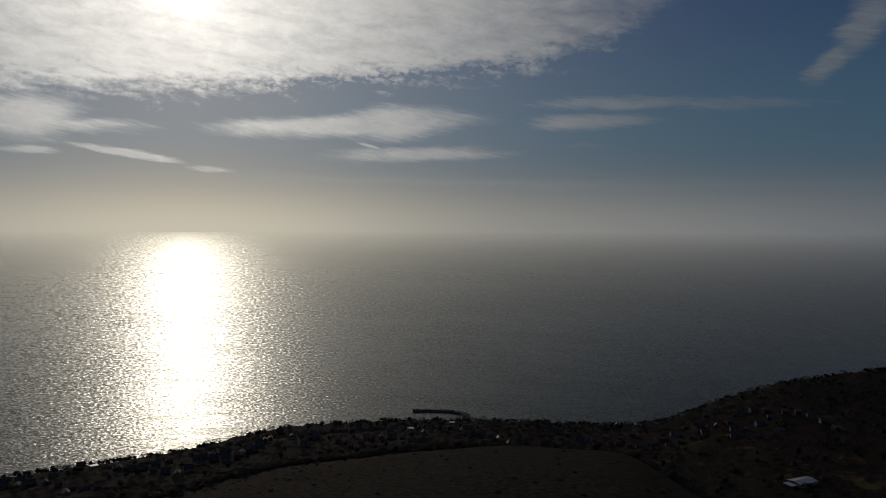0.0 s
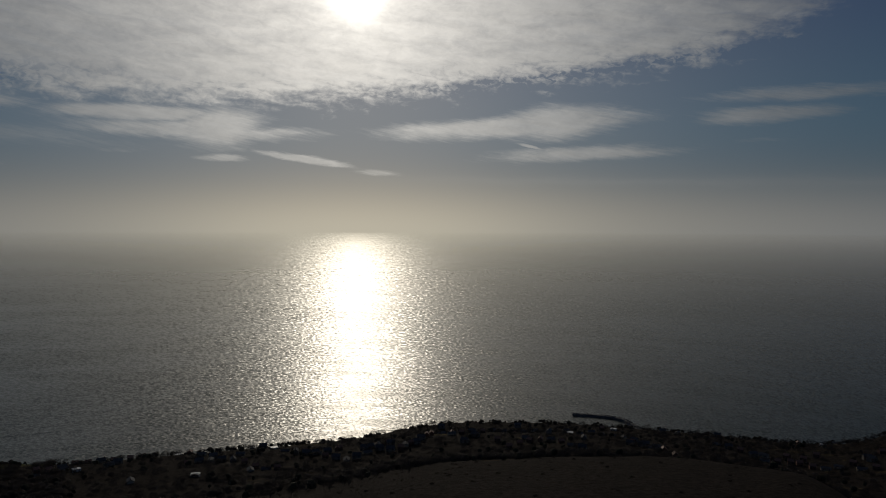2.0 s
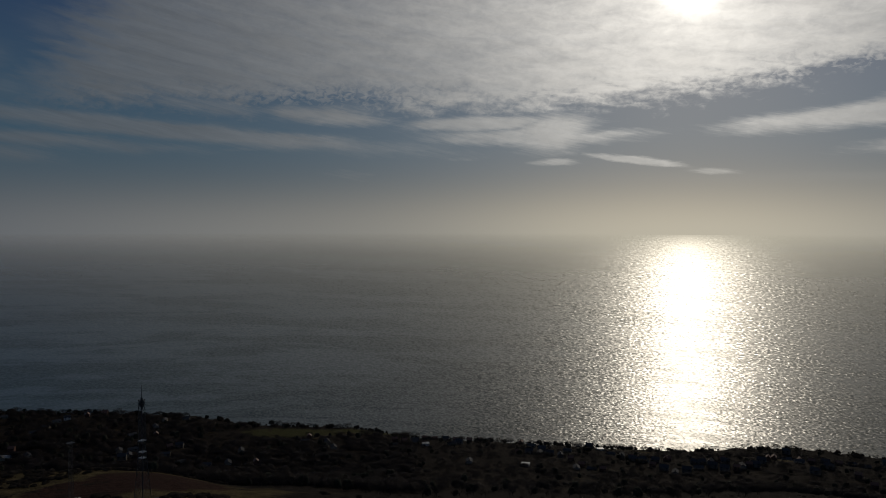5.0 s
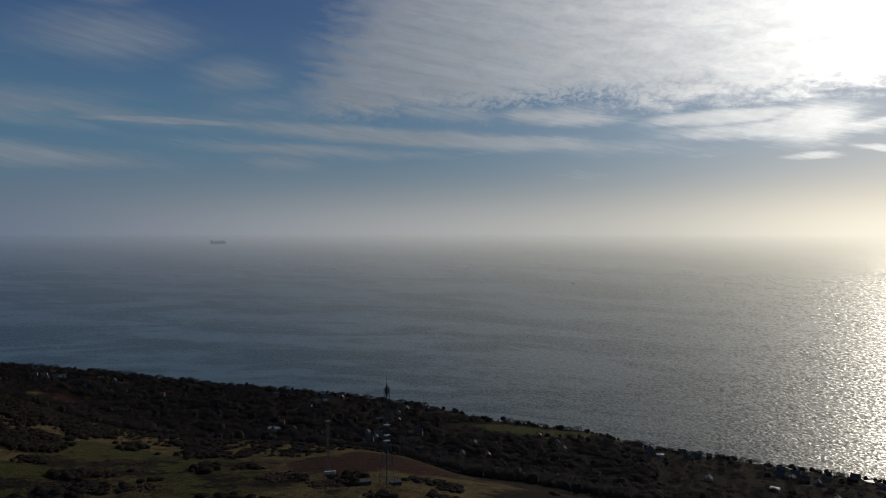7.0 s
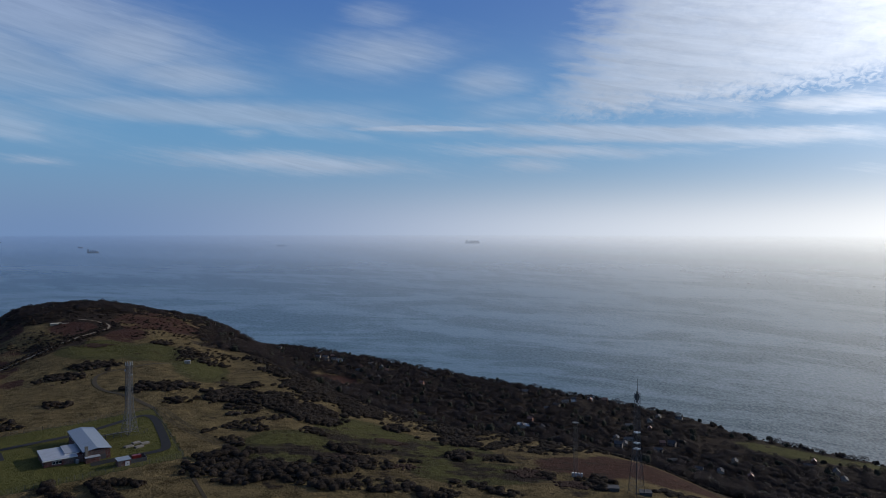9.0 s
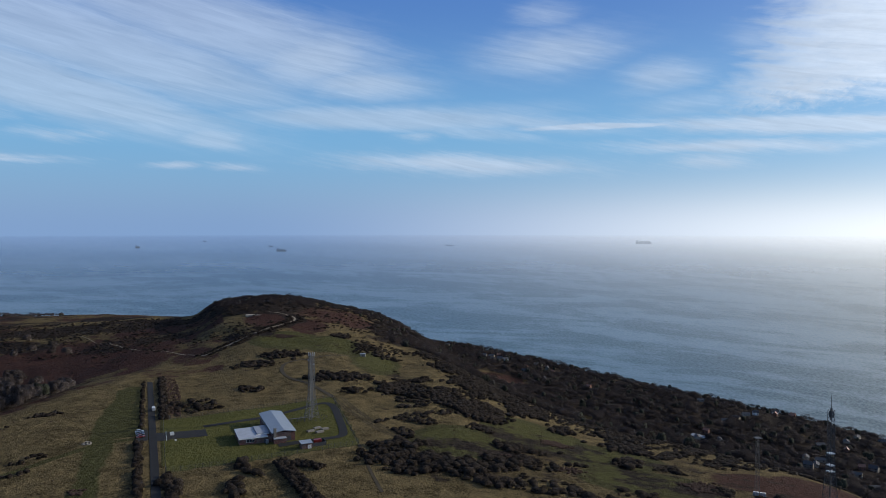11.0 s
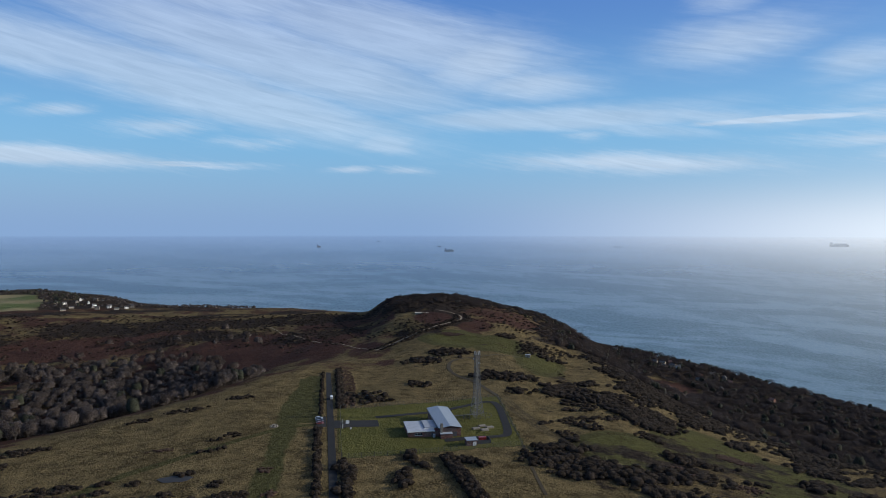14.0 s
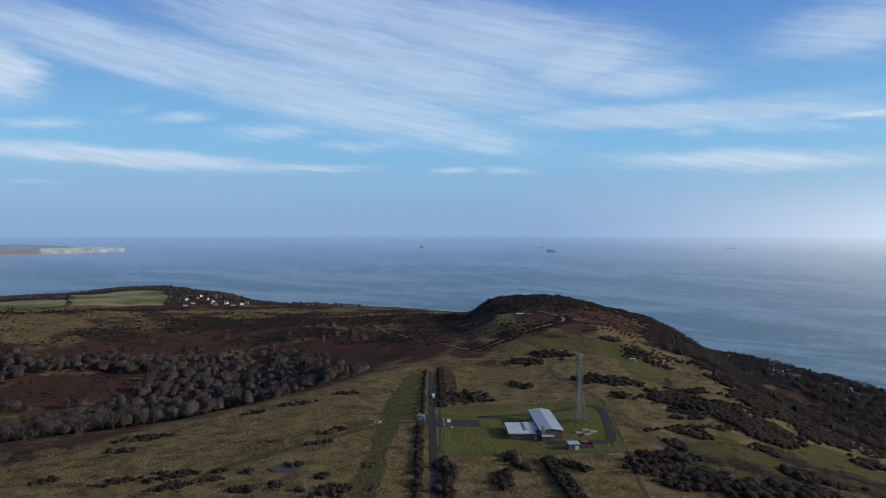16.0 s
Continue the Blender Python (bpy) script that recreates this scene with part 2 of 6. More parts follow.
def material(name, build, metallic=0.0, sheen=0.5):
    """A material whose function build(n) returns its colour, roughness and, if it has one, its normal."""
    m = bpy.data.materials.new(name)
    m.use_nodes = True
    n = Nodes(m.node_tree)
    colour, rough, *normal = build(n)
    shader = n.add("ShaderNodeBsdfPrincipled")
    n.put(shader.inputs["Base Color"], colour)
    n.put(shader.inputs["Roughness"], rough)
    n.put(shader.inputs["Metallic"], metallic)
    n.put(shader.inputs["Specular IOR Level"], sheen)
    if normal:
        n.put(shader.inputs["Normal"], normal[0])
    n.tree.links.new(shader.outputs[0], n.add("ShaderNodeOutputMaterial").inputs[0])
    return m


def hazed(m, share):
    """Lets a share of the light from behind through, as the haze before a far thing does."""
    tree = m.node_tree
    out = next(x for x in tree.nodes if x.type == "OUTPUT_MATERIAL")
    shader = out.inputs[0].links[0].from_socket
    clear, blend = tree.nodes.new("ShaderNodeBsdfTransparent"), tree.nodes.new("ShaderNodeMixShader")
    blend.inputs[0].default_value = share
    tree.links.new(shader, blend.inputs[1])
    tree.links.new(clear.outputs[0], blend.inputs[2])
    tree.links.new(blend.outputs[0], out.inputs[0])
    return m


def plain(name, colour, rough=0.7, scale=2.0, spread=0.25, metallic=0.0, bump=0.0):
    """A worn surface of one colour, mottled at two scales, each object a little different."""
    def build(n):
        p = n.place()
        mottle = n.math("ADD", n.math("MULTIPLY", n.noise(p, scale, 4.0, 0.6), 0.6), n.math("MULTIPLY", n.noise(p, scale * 7.3, 3.0), 0.4))
        worth = n.math("MULTIPLY", n.ramp(mottle, 0.3, 0.7, 1 - spread, 1 + spread), n.math("MULTIPLY_ADD", n.chance(), 0.24, 0.88))
        out = [n.vec("SCALE", colour, worth), n.math("MULTIPLY_ADD", mottle, 0.2, rough - 0.1)]
        if bump:
            out.append(n.bump(mottle, bump, 0.1))
        return out
    return material(name, build, metallic, 0.5 if rough < 0.8 else 0.08)


def ground_look(n):
    p = n.place()
    fine, tuft, broad = n.noise(p, 1.4, 4.0, 0.7), n.noise(p, 0.33, 4.0, 0.65), n.noise(p, 0.03, 4.0, 0.6)
    patch = n.noise(p, 0.11, 4.0, 0.65)
    speck = n.ramp(n.math("MULTIPLY_ADD", patch, 0.45, n.math("MULTIPLY", fine, 0.8)), 0.48, 0.76)
    wide = n.noise(p, 0.011, 3.0, 0.6, 0.6)
    stray = n.math("MULTIPLY_ADD", n.math("ADD", n.math("ADD", n.math("MULTIPLY", wide, 1.3), broad), n.math("MULTIPLY", patch, 0.8)), 1.5, -2.34)
    tawny = n.mix(speck, (0.027, 0.020, 0.009), (0.150, 0.113, 0.055))
    lush = n.mix(n.ramp(tuft, 0.3, 0.7), (0.030, 0.030, 0.012), (0.062, 0.058, 0.024))
    colour = n.mix(n.ramp(n.math("ADD", n.attribute("lush"), stray), 0.3, 0.75), tawny, lush)
    mown = n.mix(n.ramp(n.math("MULTIPLY_ADD", broad, 0.6, n.math("MULTIPLY", tuft, 0.4)), 0.35, 0.65), (0.058, 0.058, 0.018), (0.084, 0.079, 0.026))
    colour = n.mix(n.ramp(n.attribute("lush"), 1.3, 1.8), colour, mown)
    bracken = n.mix(n.ramp(n.math("MULTIPLY_ADD", tuft, 0.6, n.math("MULTIPLY", fine, 0.4)), 0.32, 0.66), (0.019, 0.010, 0.008), (0.060, 0.031, 0.024))
    colour = n.mix(n.ramp(n.math("ADD", n.attribute("bracken"), stray), 0.35, 0.65), colour, bracken)
    heath = n.mix(n.ramp(tuft, 0.35, 0.7), (0.012, 0.009, 0.0075), (0.034, 0.026, 0.021))
    colour = n.mix(n.ramp(n.math("ADD", n.attribute("scrub"), stray), 0.35, 0.62), colour, heath)
    field = n.mix(n.ramp(n.noise(p, 0.006, 2.0, 0.5), 0.42, 0.6), (0.066, 0.082, 0.034), (0.17, 0.145, 0.085))
    colour = n.mix(n.attribute("field"), colour, field)
    chalk = n.mix(speck, (0.10, 0.075, 0.048), (0.30, 0.26, 0.20))
    colour = n.mix(n.ramp(n.math("ADD", n.attribute("bare"), n.math("MULTIPLY_ADD", tuft, 0.4, -0.2)), 0.4, 0.7), colour, chalk)
    relief = n.math("ADD", n.math("MULTIPLY", fine, 0.5), tuft)
    return colour, 0.92, n.bump(relief, 1.0, 2.2)


SEA_TURN, SEA_RIM, DIP = 2500.0, 4985.0, 0.55


def sea_height(r):
    """The far sea is drawn in within five kilometres: it rises gently to the true dip of the horizon."""
    top = EYE - SEA_RIM * math.tan(radians(DIP))
    return top * (np.maximum(np.asarray(r, float) - SEA_TURN, 0) / (SEA_RIM - SEA_TURN)) ** 2


def make_sea_look():
    """Wind-ruffled water whose waves grow smaller with true distance and which turns transparent with it, to imitate
    haze.
    """
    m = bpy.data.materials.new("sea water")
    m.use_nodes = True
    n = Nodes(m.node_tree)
    x, y, z = n.split(n.place())[:]
    # the true place on the level sea of a point on the rising rim
    k = n.math("DIVIDE", EYE, n.math("SUBTRACT", EYE, z))
    tx, ty = n.math("MULTIPLY", x, k), n.math("MULTIPLY", y, k)
    p = n.xyz(tx, ty)
    # bearing and dip in degrees: groups of waves look alike near and far, as the nearer ones break up into smaller ones
    az = n.math("DEGREES", n.math("ARCTAN2", n.math("MULTIPLY", x, -1.0), y))
    dip = n.math("DEGREES", n.math("ARCTAN2", EYE, n.vec("LENGTH", p)))
    lanes = n.noise(n.xyz(n.math("MULTIPLY", az, 0.07), n.math("MULTIPLY_ADD", az, 0.05, n.math("MULTIPLY", dip, 1.1))), 1.0, 6.0, 0.62, 0.5)
    gust = n.noise(n.xyz(n.math("MULTIPLY", az, 0.5), n.math("MULTIPLY_ADD", az, 0.3, n.math("MULTIPLY", dip, 2.4)), 4.0), 1.0, 5.0, 0.65, 0.4)
    wind = n.ramp(n.math("MULTIPLY_ADD", gust, 0.3, lanes), 0.53, 0.76)
    # the open sea to the south is ruffled more evenly than the lee of the down
    wind = n.math("MULTIPLY_ADD", n.math("SUBTRACT", wind, 0.5), n.ramp(az, 30.0, 60.0, 0.35, 1.0), 0.5)
    node = n.add("ShaderNodeTexNoise")
    wave = n.xyz(n.math("MULTIPLY", az, 4.6), n.math("MULTIPLY_ADD", az, 1.3, n.math("MULTIPLY", dip, 11.5)))
    for key, value in (("Vector", wave), ("Scale", 1.0), ("Detail", 3.0), ("Roughness", 0.62), ("Distortion", 0.2)):
        n.put(node.inputs[key], value)
    slope = n.vec("SCALE", n.vec("SUBTRACT", node.outputs["Color"], (0.5, 0.5, 0.5)), n.math("MULTIPLY", n.ramp(wind, 0.0, 1.0, WAVE * 0.6, WAVE * 1.1), n.math("MULTIPLY", n.ramp(dip, 0.6, 5.0, 0.6, 1.0), n.ramp(az, 40.0, 75.0, 1.0, 0.42))))
    normal = n.vec("NORMALIZE", n.vec("ADD", n.vec("MULTIPLY", slope, (1.0, 1.0, 0.0)), (0.0, 0.0, 1.0)))
    shader = n.add("ShaderNodeBsdfPrincipled")
    # water tint by bearing, darker south and brighter east: backscattered light put into colour
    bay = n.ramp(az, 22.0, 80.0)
    # the calm lanes' pale sheen is put into the base colour too
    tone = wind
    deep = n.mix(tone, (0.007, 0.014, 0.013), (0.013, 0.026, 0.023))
    lit_east = n.mix(tone, (0.058, 0.104, 0.126), (0.014, 0.051, 0.068))
    n.put(shader.inputs["Base Color"], n.mix(bay, deep, lit_east))
    n.put(shader.inputs["Roughness"], n.math("SUBTRACT", n.ramp(wind, 0.0, 1.0, SEA_ROUGH - 0.03, SEA_ROUGH + 0.03), n.ramp(dip, 3.0, 10.0, 0.0, 0.05)))
    n.put(shader.inputs["IOR"], 1.333)
    # gloss raised eastward, in place of the glitter's broad flank
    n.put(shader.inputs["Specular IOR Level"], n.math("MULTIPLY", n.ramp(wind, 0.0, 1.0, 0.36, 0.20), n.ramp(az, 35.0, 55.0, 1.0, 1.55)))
    n.put(shader.inputs["Normal"], normal)
    # haze put in as transparency: far water lets the glowing sky behind through
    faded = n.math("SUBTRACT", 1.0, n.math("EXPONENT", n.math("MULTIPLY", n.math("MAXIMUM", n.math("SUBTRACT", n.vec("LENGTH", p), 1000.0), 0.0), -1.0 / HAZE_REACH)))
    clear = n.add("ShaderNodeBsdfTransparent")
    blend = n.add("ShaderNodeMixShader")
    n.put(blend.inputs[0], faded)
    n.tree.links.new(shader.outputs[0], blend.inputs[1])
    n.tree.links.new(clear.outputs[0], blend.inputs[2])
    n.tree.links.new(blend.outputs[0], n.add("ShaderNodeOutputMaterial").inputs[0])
    return m


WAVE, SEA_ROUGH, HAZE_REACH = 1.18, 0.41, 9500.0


def leafy(name, dark, light, rough=0.85, open_work=0.0, fine=0.9, roundness=0.55):
    """Foliage or twigs: each plant has its tone, each blade its own shade. open_work: the share of sky between the twigs."""
    def build(n):
        tone = n.math("FRACT", n.math("ADD", n.attribute("tone"), n.chance()))
        p = n.place()
        speck = n.math("ADD", n.math("MULTIPLY", n.noise(p, fine, 3.0, 0.7), 0.7), n.math("MULTIPLY", n.island(), 0.3))
        blade = n.math("MULTIPLY_ADD", n.ramp(speck, 0.3, 0.7), 0.5, n.math("MULTIPLY", tone, 0.5))
        # a plant scatters light as a soft rounded mass: its blades shade as the crown's outline lies
        normal = n.add("ShaderNodeNewGeometry").outputs["Normal"]
        puff = n.add("ShaderNodeAttribute")
        puff.attribute_name = "puff"
        turned = n.add("ShaderNodeVectorTransform")
        turned.vector_type, turned.convert_from, turned.convert_to = "VECTOR", "OBJECT", "WORLD"
        n.put(turned.inputs[0], puff.outputs["Vector"])
        round_way = n.vec("NORMALIZE", turned.outputs[0])
        soft = n.vec("NORMALIZE", n.vec("ADD", n.vec("ADD", n.vec("SCALE", normal, 0.2), n.vec("SCALE", round_way, roundness)), (0.0, 0.0, 0.5)))
        return n.mix(blade, dark, light), rough, soft
    m = material(name, build, 0.0, 0.03)
    if open_work:
        n = Nodes(m.node_tree, True)
        gaps = n.ramp(n.noise(n.place(), fine * 2.2, 2.0, 0.6), 0.62 - 0.34 * open_work, 0.78 - 0.34 * open_work, 0.05, 0.9)
        out = next(x for x in n.tree.nodes if x.type == "OUTPUT_MATERIAL")
        shader = out.inputs[0].links[0].from_socket
        blend = n.add("ShaderNodeMixShader")
        n.put(blend.inputs[0], gaps)
        n.put(blend.inputs[1], shader)
        n.put(blend.inputs[2], n.add("ShaderNodeBsdfTransparent").outputs[0])
        n.put(out.inputs[0], blend.outputs[0])
    return m


def brick_look(n):
    p = n.place()
    node = n.add("ShaderNodeTexBrick")
    x, y, z = n.split(p)[:]
    n.put(node.inputs["Vector"], n.xyz(n.math("ADD", n.math("MULTIPLY", x, 0.9), n.math("MULTIPLY", y, 0.44)), z))
    for key, value in (("Color1", (0.15, 0.055, 0.042, 1)), ("Color2", (0.10, 0.038, 0.032, 1)), ("Mortar", (0.16, 0.13, 0.11, 1)), ("Scale", 1.0),
                       ("Mortar Size", 0.012), ("Brick Width", 0.23), ("Row Height", 0.075)):
        node.inputs[key].default_value = value
    stain = n.ramp(n.noise(p, 0.6, 5.0, 0.65), 0.3, 0.7, 0.7, 1.15)
    return n.vec("SCALE", node.outputs[0], stain), 0.85, n.bump(n.noise(p, 12.0, 3.0), 0.2, 0.02)


def metal_roof_look(n):
    p = n.place()
    along = n.vec("DOT_PRODUCT", p, (-0.437, 0.900, 0.0))
    rib = n.math("ABSOLUTE", n.math("SUBTRACT", n.math("FRACT", n.math("MULTIPLY", n.vec("DOT_PRODUCT", p, (-0.900, -0.436, 0.0)), 1.0)), 0.5))
    stain = n.noise(n.xyz(n.math("MULTIPLY", along, 0.25), n.vec("DOT_PRODUCT", p, (-0.9, -0.436, 0.0))), 0.8, 5.0, 0.65)
    return n.mix(n.ramp(stain, 0.3, 0.72), (0.13, 0.148, 0.172), (0.22, 0.245, 0.28)), n.ramp(stain, 0.3, 0.7, 0.35, 0.55), n.bump(n.ramp(rib, 0.36, 0.5), 0.6, 0.05)


MAT = {
    "ground": material("downland turf", ground_look, 0.0, 0.02),
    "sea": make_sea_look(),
    "twig": leafy("bare twigs", (0.020, 0.016, 0.015), (0.072, 0.059, 0.053), open_work=0.62, roundness=0.38, fine=1.3),
    # darker copy of the twigs: dark slope wood, and backlit shade of town trees
    "brush": leafy("dense dark twigs", (0.021, 0.016, 0.015), (0.044, 0.035, 0.032), open_work=0.8, roundness=0.2),
    "ivy": leafy("evergreen leaves", (0.011, 0.012, 0.009), (0.032, 0.034, 0.024), open_work=0.25, fine=0.6),
    "gorse": leafy("gorse and bramble", (0.010, 0.008, 0.0065), (0.034, 0.026, 0.020), fine=1.6, open_work=0.3, roundness=0.15),
    "fern": leafy("dead bracken", (0.022, 0.014, 0.011), (0.058, 0.037, 0.028), fine=2.0, roundness=0.2),
    "bark": plain("bark", (0.05, 0.042, 0.036), 0.9, 3.0, 0.3),
    "brick": material("red brick", brick_look, 0.0, 0.1),
    "metal_roof": material("grey metal roofing", metal_roof_look),
    "felt": plain("pale roofing felt", (0.20, 0.215, 0.245), 0.75, 0.35, 0.16),
    "steel": plain("galvanised steel", (0.055, 0.057, 0.06), 0.75, 1.0, 0.2),
    "galvanised": plain("weathered zinc on steel", (0.085, 0.088, 0.092), 0.65, 1.0, 0.25),
    "dark_steel": plain("dark painted steel", (0.045, 0.047, 0.05), 0.55, 1.0, 0.2),
    "concrete": plain("concrete", (0.16, 0.145, 0.125), 0.88, 0.8, 0.2, bump=0.2),
    "tarmac": plain("worn tarmac", (0.021, 0.021, 0.022), 0.9, 0.5, 0.22, bump=0.2),
    "white": plain("white painted render", (0.60, 0.58, 0.55), 0.7, 0.5, 0.1),
    "cream": plain("cream render", (0.30, 0.265, 0.21), 0.8, 0.5, 0.14),
    "stone": plain("grey stone", (0.17, 0.15, 0.125), 0.88, 1.4, 0.25, bump=0.3),
    "house_brick": plain("brown brick", (0.14, 0.075, 0.055), 0.85, 1.4, 0.25),
    "slate": plain("slate roof", (0.062, 0.062, 0.065), 0.82, 1.2, 0.25),
    "clay": plain("clay tile roof", (0.16, 0.075, 0.05), 0.75, 1.2, 0.3),
    "zinc": plain("pale sheet roof", (0.36, 0.36, 0.36), 0.4, 0.6, 0.12),
    "glass": plain("dark window glass", (0.02, 0.025, 0.03), 0.15, 1.0, 0.1),
    # far cliffs, turf and ships are made partly transparent to imitate haze
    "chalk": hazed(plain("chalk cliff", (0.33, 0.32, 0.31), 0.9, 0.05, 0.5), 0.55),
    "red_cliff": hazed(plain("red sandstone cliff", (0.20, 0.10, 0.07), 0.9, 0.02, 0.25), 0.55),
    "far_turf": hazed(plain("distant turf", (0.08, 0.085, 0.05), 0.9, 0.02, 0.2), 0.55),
    "hull": hazed(plain("ship hull paint", (0.12, 0.11, 0.11), 0.6, 0.1, 0.2), 0.62),
    "hull_far": hazed(plain("ship hull paint in haze", (0.12, 0.11, 0.11), 0.6, 0.1, 0.2), 0.82),
    "rock": plain("armour rock", (0.10, 0.095, 0.09), 0.85, 0.5, 0.3),
    "pond": plain("pond water", (0.028, 0.030, 0.034), 0.85, 0.3, 0.1),
    "rubber": plain("tyre rubber", (0.02, 0.02, 0.02), 0.8),
    "red_paint": plain("red paint", (0.14, 0.014, 0.013), 0.35, 1.0, 0.05),
    "blue_paint": plain("dark blue paint", (0.02, 0.035, 0.075), 0.3, 1.0, 0.05),
    "silver_paint": plain("silver paint", (0.35, 0.37, 0.40), 0.3, 1.0, 0.05, 0.4),
    "black_paint": plain("black paint", (0.012, 0.012, 0.014), 0.3, 1.0, 0.05),
    "earth": plain("trodden earth", (0.042, 0.033, 0.021), 0.92, 0.6, 0.3),
    "chalk_path": plain("worn chalk", (0.19, 0.16, 0.12), 0.92, 0.6, 0.35),
    "wood": plain("weathered timber", (0.17, 0.14, 0.11), 0.85, 2.0, 0.25),
}


# The lie of the land round the drone: for a bearing (degrees to the left of the y axis), the way out and the height.
BROW = [(-120, 400, 225), (-60, 300, 220), (-27, 250, 225), (-19, 350, 210), (-14, 430, 201), (-8, 450, 195), (0, 430, 196), (7, 410, 196),
        (13, 380, 203), (25, 330, 205), (40, 320, 205), (55, 330, 212), (63, 390, 209), (72, 450, 201), (80, 520, 191), (87, 560, 200),
        (92, 650, 208), (95, 750, 205), (98, 700, 218), (102, 650, 227), (106.5, 600, 228), (112, 550, 227), (117, 540, 229), (123, 480, 231),
        (130, 430, 230), (136, 400, 230), (147, 385, 231), (180, 400, 228)]
FOOT = [(-120, 800, 150), (-60, 640, 120), (-27, 560, 125), (-14, 760, 90), (0, 760, 95), (13, 740, 92), (25, 700, 92), (40, 690, 95),
        (55, 720, 92), (63, 760, 90), (72, 800, 95), (80, 850, 105), (87, 900, 125), (92, 950, 150), (95, 1000, 175), (98, 950, 205),
        (102, 850, 225), (106.5, 800, 228), (112, 760, 215), (117, 740, 206), (123, 715, 190), (130, 690, 172), (136, 690, 165), (147, 700, 165),
        (180, 800, 160)]
RIM = [(-120, 1500, 130), (-60, 1000, 110), (-27, 900, 105), (-14, 950, 58), (0, 950, 58), (13, 920, 62), (25, 850, 63), (40, 850, 66),
       (55, 900, 68), (63, 960, 72), (72, 1030, 80), (80, 1080, 88), (87, 1150, 100), (92, 1250, 112), (95, 1300, 145), (98, 1150, 197),
       (102, 1080, 222), (106.5, 1050, 237), (110.3, 1050, 231), (112.3, 1100, 202.5), (117, 1150, 198.5), (123, 1200, 192), (130, 1260, 192),
       (147, 1400, 201), (180, 1500, 170)]
FAR = [(-120, 2200, 110), (-60, 1350, 90), (-27, 1120, 98), (-14, 1080, 34), (0, 1080, 28), (25, 940, 45), (40, 940, 50), (55, 1000, 56),
       (72, 1140, 72), (80, 1230, 79), (87, 1330, 90), (92, 1420, 100), (95, 1480, 100), (106.5, 1600, 130), (117, 2100, 80), (123, 2300, 75),
       (128, 2300, 88), (132, 2300, 134), (137.8, 2300, 163), (143, 2300, 146), (150, 2300, 142), (180, 2300, 110)]
COAST = [(-120, 2400, 80), (-90, 2200, 80), (-60, 1700, 80), (-40, 1540, 105), (-33, 1420, 98), (-27, 1298, 84), (-22, 1211, 60), (-17, 1157, 26),
         (-11, 1172, 12), (-3, 1175, 10), (7, 1125, 24), (13, 1096, 28), (21, 1027, 26), (31, 1001, 26), (40, 1000, 32), (47, 1042, 40),
         (54, 1067, 44), (60, 1143, 48), (68, 1213, 54), (75, 1259, 64), (80, 1326, 70), (87, 1454, 79), (92, 1530, 86), (95, 1650, 60),
         (106, 1900, 60), (120, 2500, 50), (135, 2750, 60), (150, 2900, 60), (165, 2700, 60), (180, 2500, 60)]


def slopes(x, y):
    """The slopes of a curve through the knots (x, y) that never overshoots them; knots along the first axis."""
    h = np.diff(x, axis=0)
    d = np.diff(y, axis=0) / h
    w1, w2 = 2 * h[1:] + h[:-1], h[1:] + 2 * h[:-1]
    same = d[1:] * d[:-1] > 0
    safe0, safe1 = np.where(same, d[:-1], 1.0), np.where(same, d[1:], 1.0)
    inner = np.where(same, (w1 + w2) / (w1 / safe0 + w2 / safe1), 0.0)
    return np.concatenate([d[:1], inner, d[-1:]])


def curve(x, y, at):
    """The value at `at` of the smooth curve through the knots; y and x may have one column for each place."""
    x, y = np.broadcast_arrays(np.asarray(x, float), np.asarray(y, float))
    m = slopes(x, y)
    out = np.where(at <= x[0], y[0], y[-1])
    for k in range(len(x) - 1):
        h = x[k + 1] - x[k]
        s = np.clip((at - x[k]) / h, 0, 1)
        v = (y[k] * (1 + 2 * s) * (1 - s) ** 2 + m[k] * h * s * (1 - s) ** 2
             + y[k + 1] * s * s * (3 - 2 * s) + m[k + 1] * h * s * s * (s - 1))
        out = np.where((at >= x[k]) & (at <= x[k + 1]), v, out)
    return out


def around(knots, az):
    """Distance and height of a line of the land at the bearings az."""
    k = np.array(knots, float)
    k = np.concatenate([k[-3:] - [360, 0, 0], k, k[:3] + [360, 0, 0]])
    step = k[:, 0].reshape(-1, *([1] * np.ndim(az)))
    return [curve(step, k[:, i].reshape(step.shape), az) for i in (1, 2)]


def wrap(az):
    return (np.asarray(az, float) + 120) % 360 - 120


def ripple(x, y):
    """Low uneven relief: a few crossed waves of different lengths."""
    out = 0.0
    for k, (length, tall) in enumerate(((310, 1.8), (170, 1.2), (83, 0.8), (41, 0.45), (17, 0.22), (7, 0.12))):
        a = 1.3 + 2.4 * k
        u, v = x * math.cos(a) + y * math.sin(a), -x * math.sin(a) + y * math.cos(a)
        out = out + tall * np.sin(u * 6.28 / length + 2.2 * np.sin(v * 6.28 / (length * 1.7) + k)) * np.cos(v * 6.28 / (length * 1.37) + 1.7 * k)
    return out


AZ_TABLE = np.arange(-120, 240.01, 0.25)
SOFT = np.exp(-np.linspace(-2.2, 2.2, 13) ** 2)
SOFT /= SOFT.sum()


def softened(values):
    return np.convolve(np.pad(values, 6, mode="edge"), SOFT, mode="valid")


LINES = [[softened(v) for v in around(k, AZ_TABLE)] for k in (BROW, FOOT, RIM, FAR, COAST)]


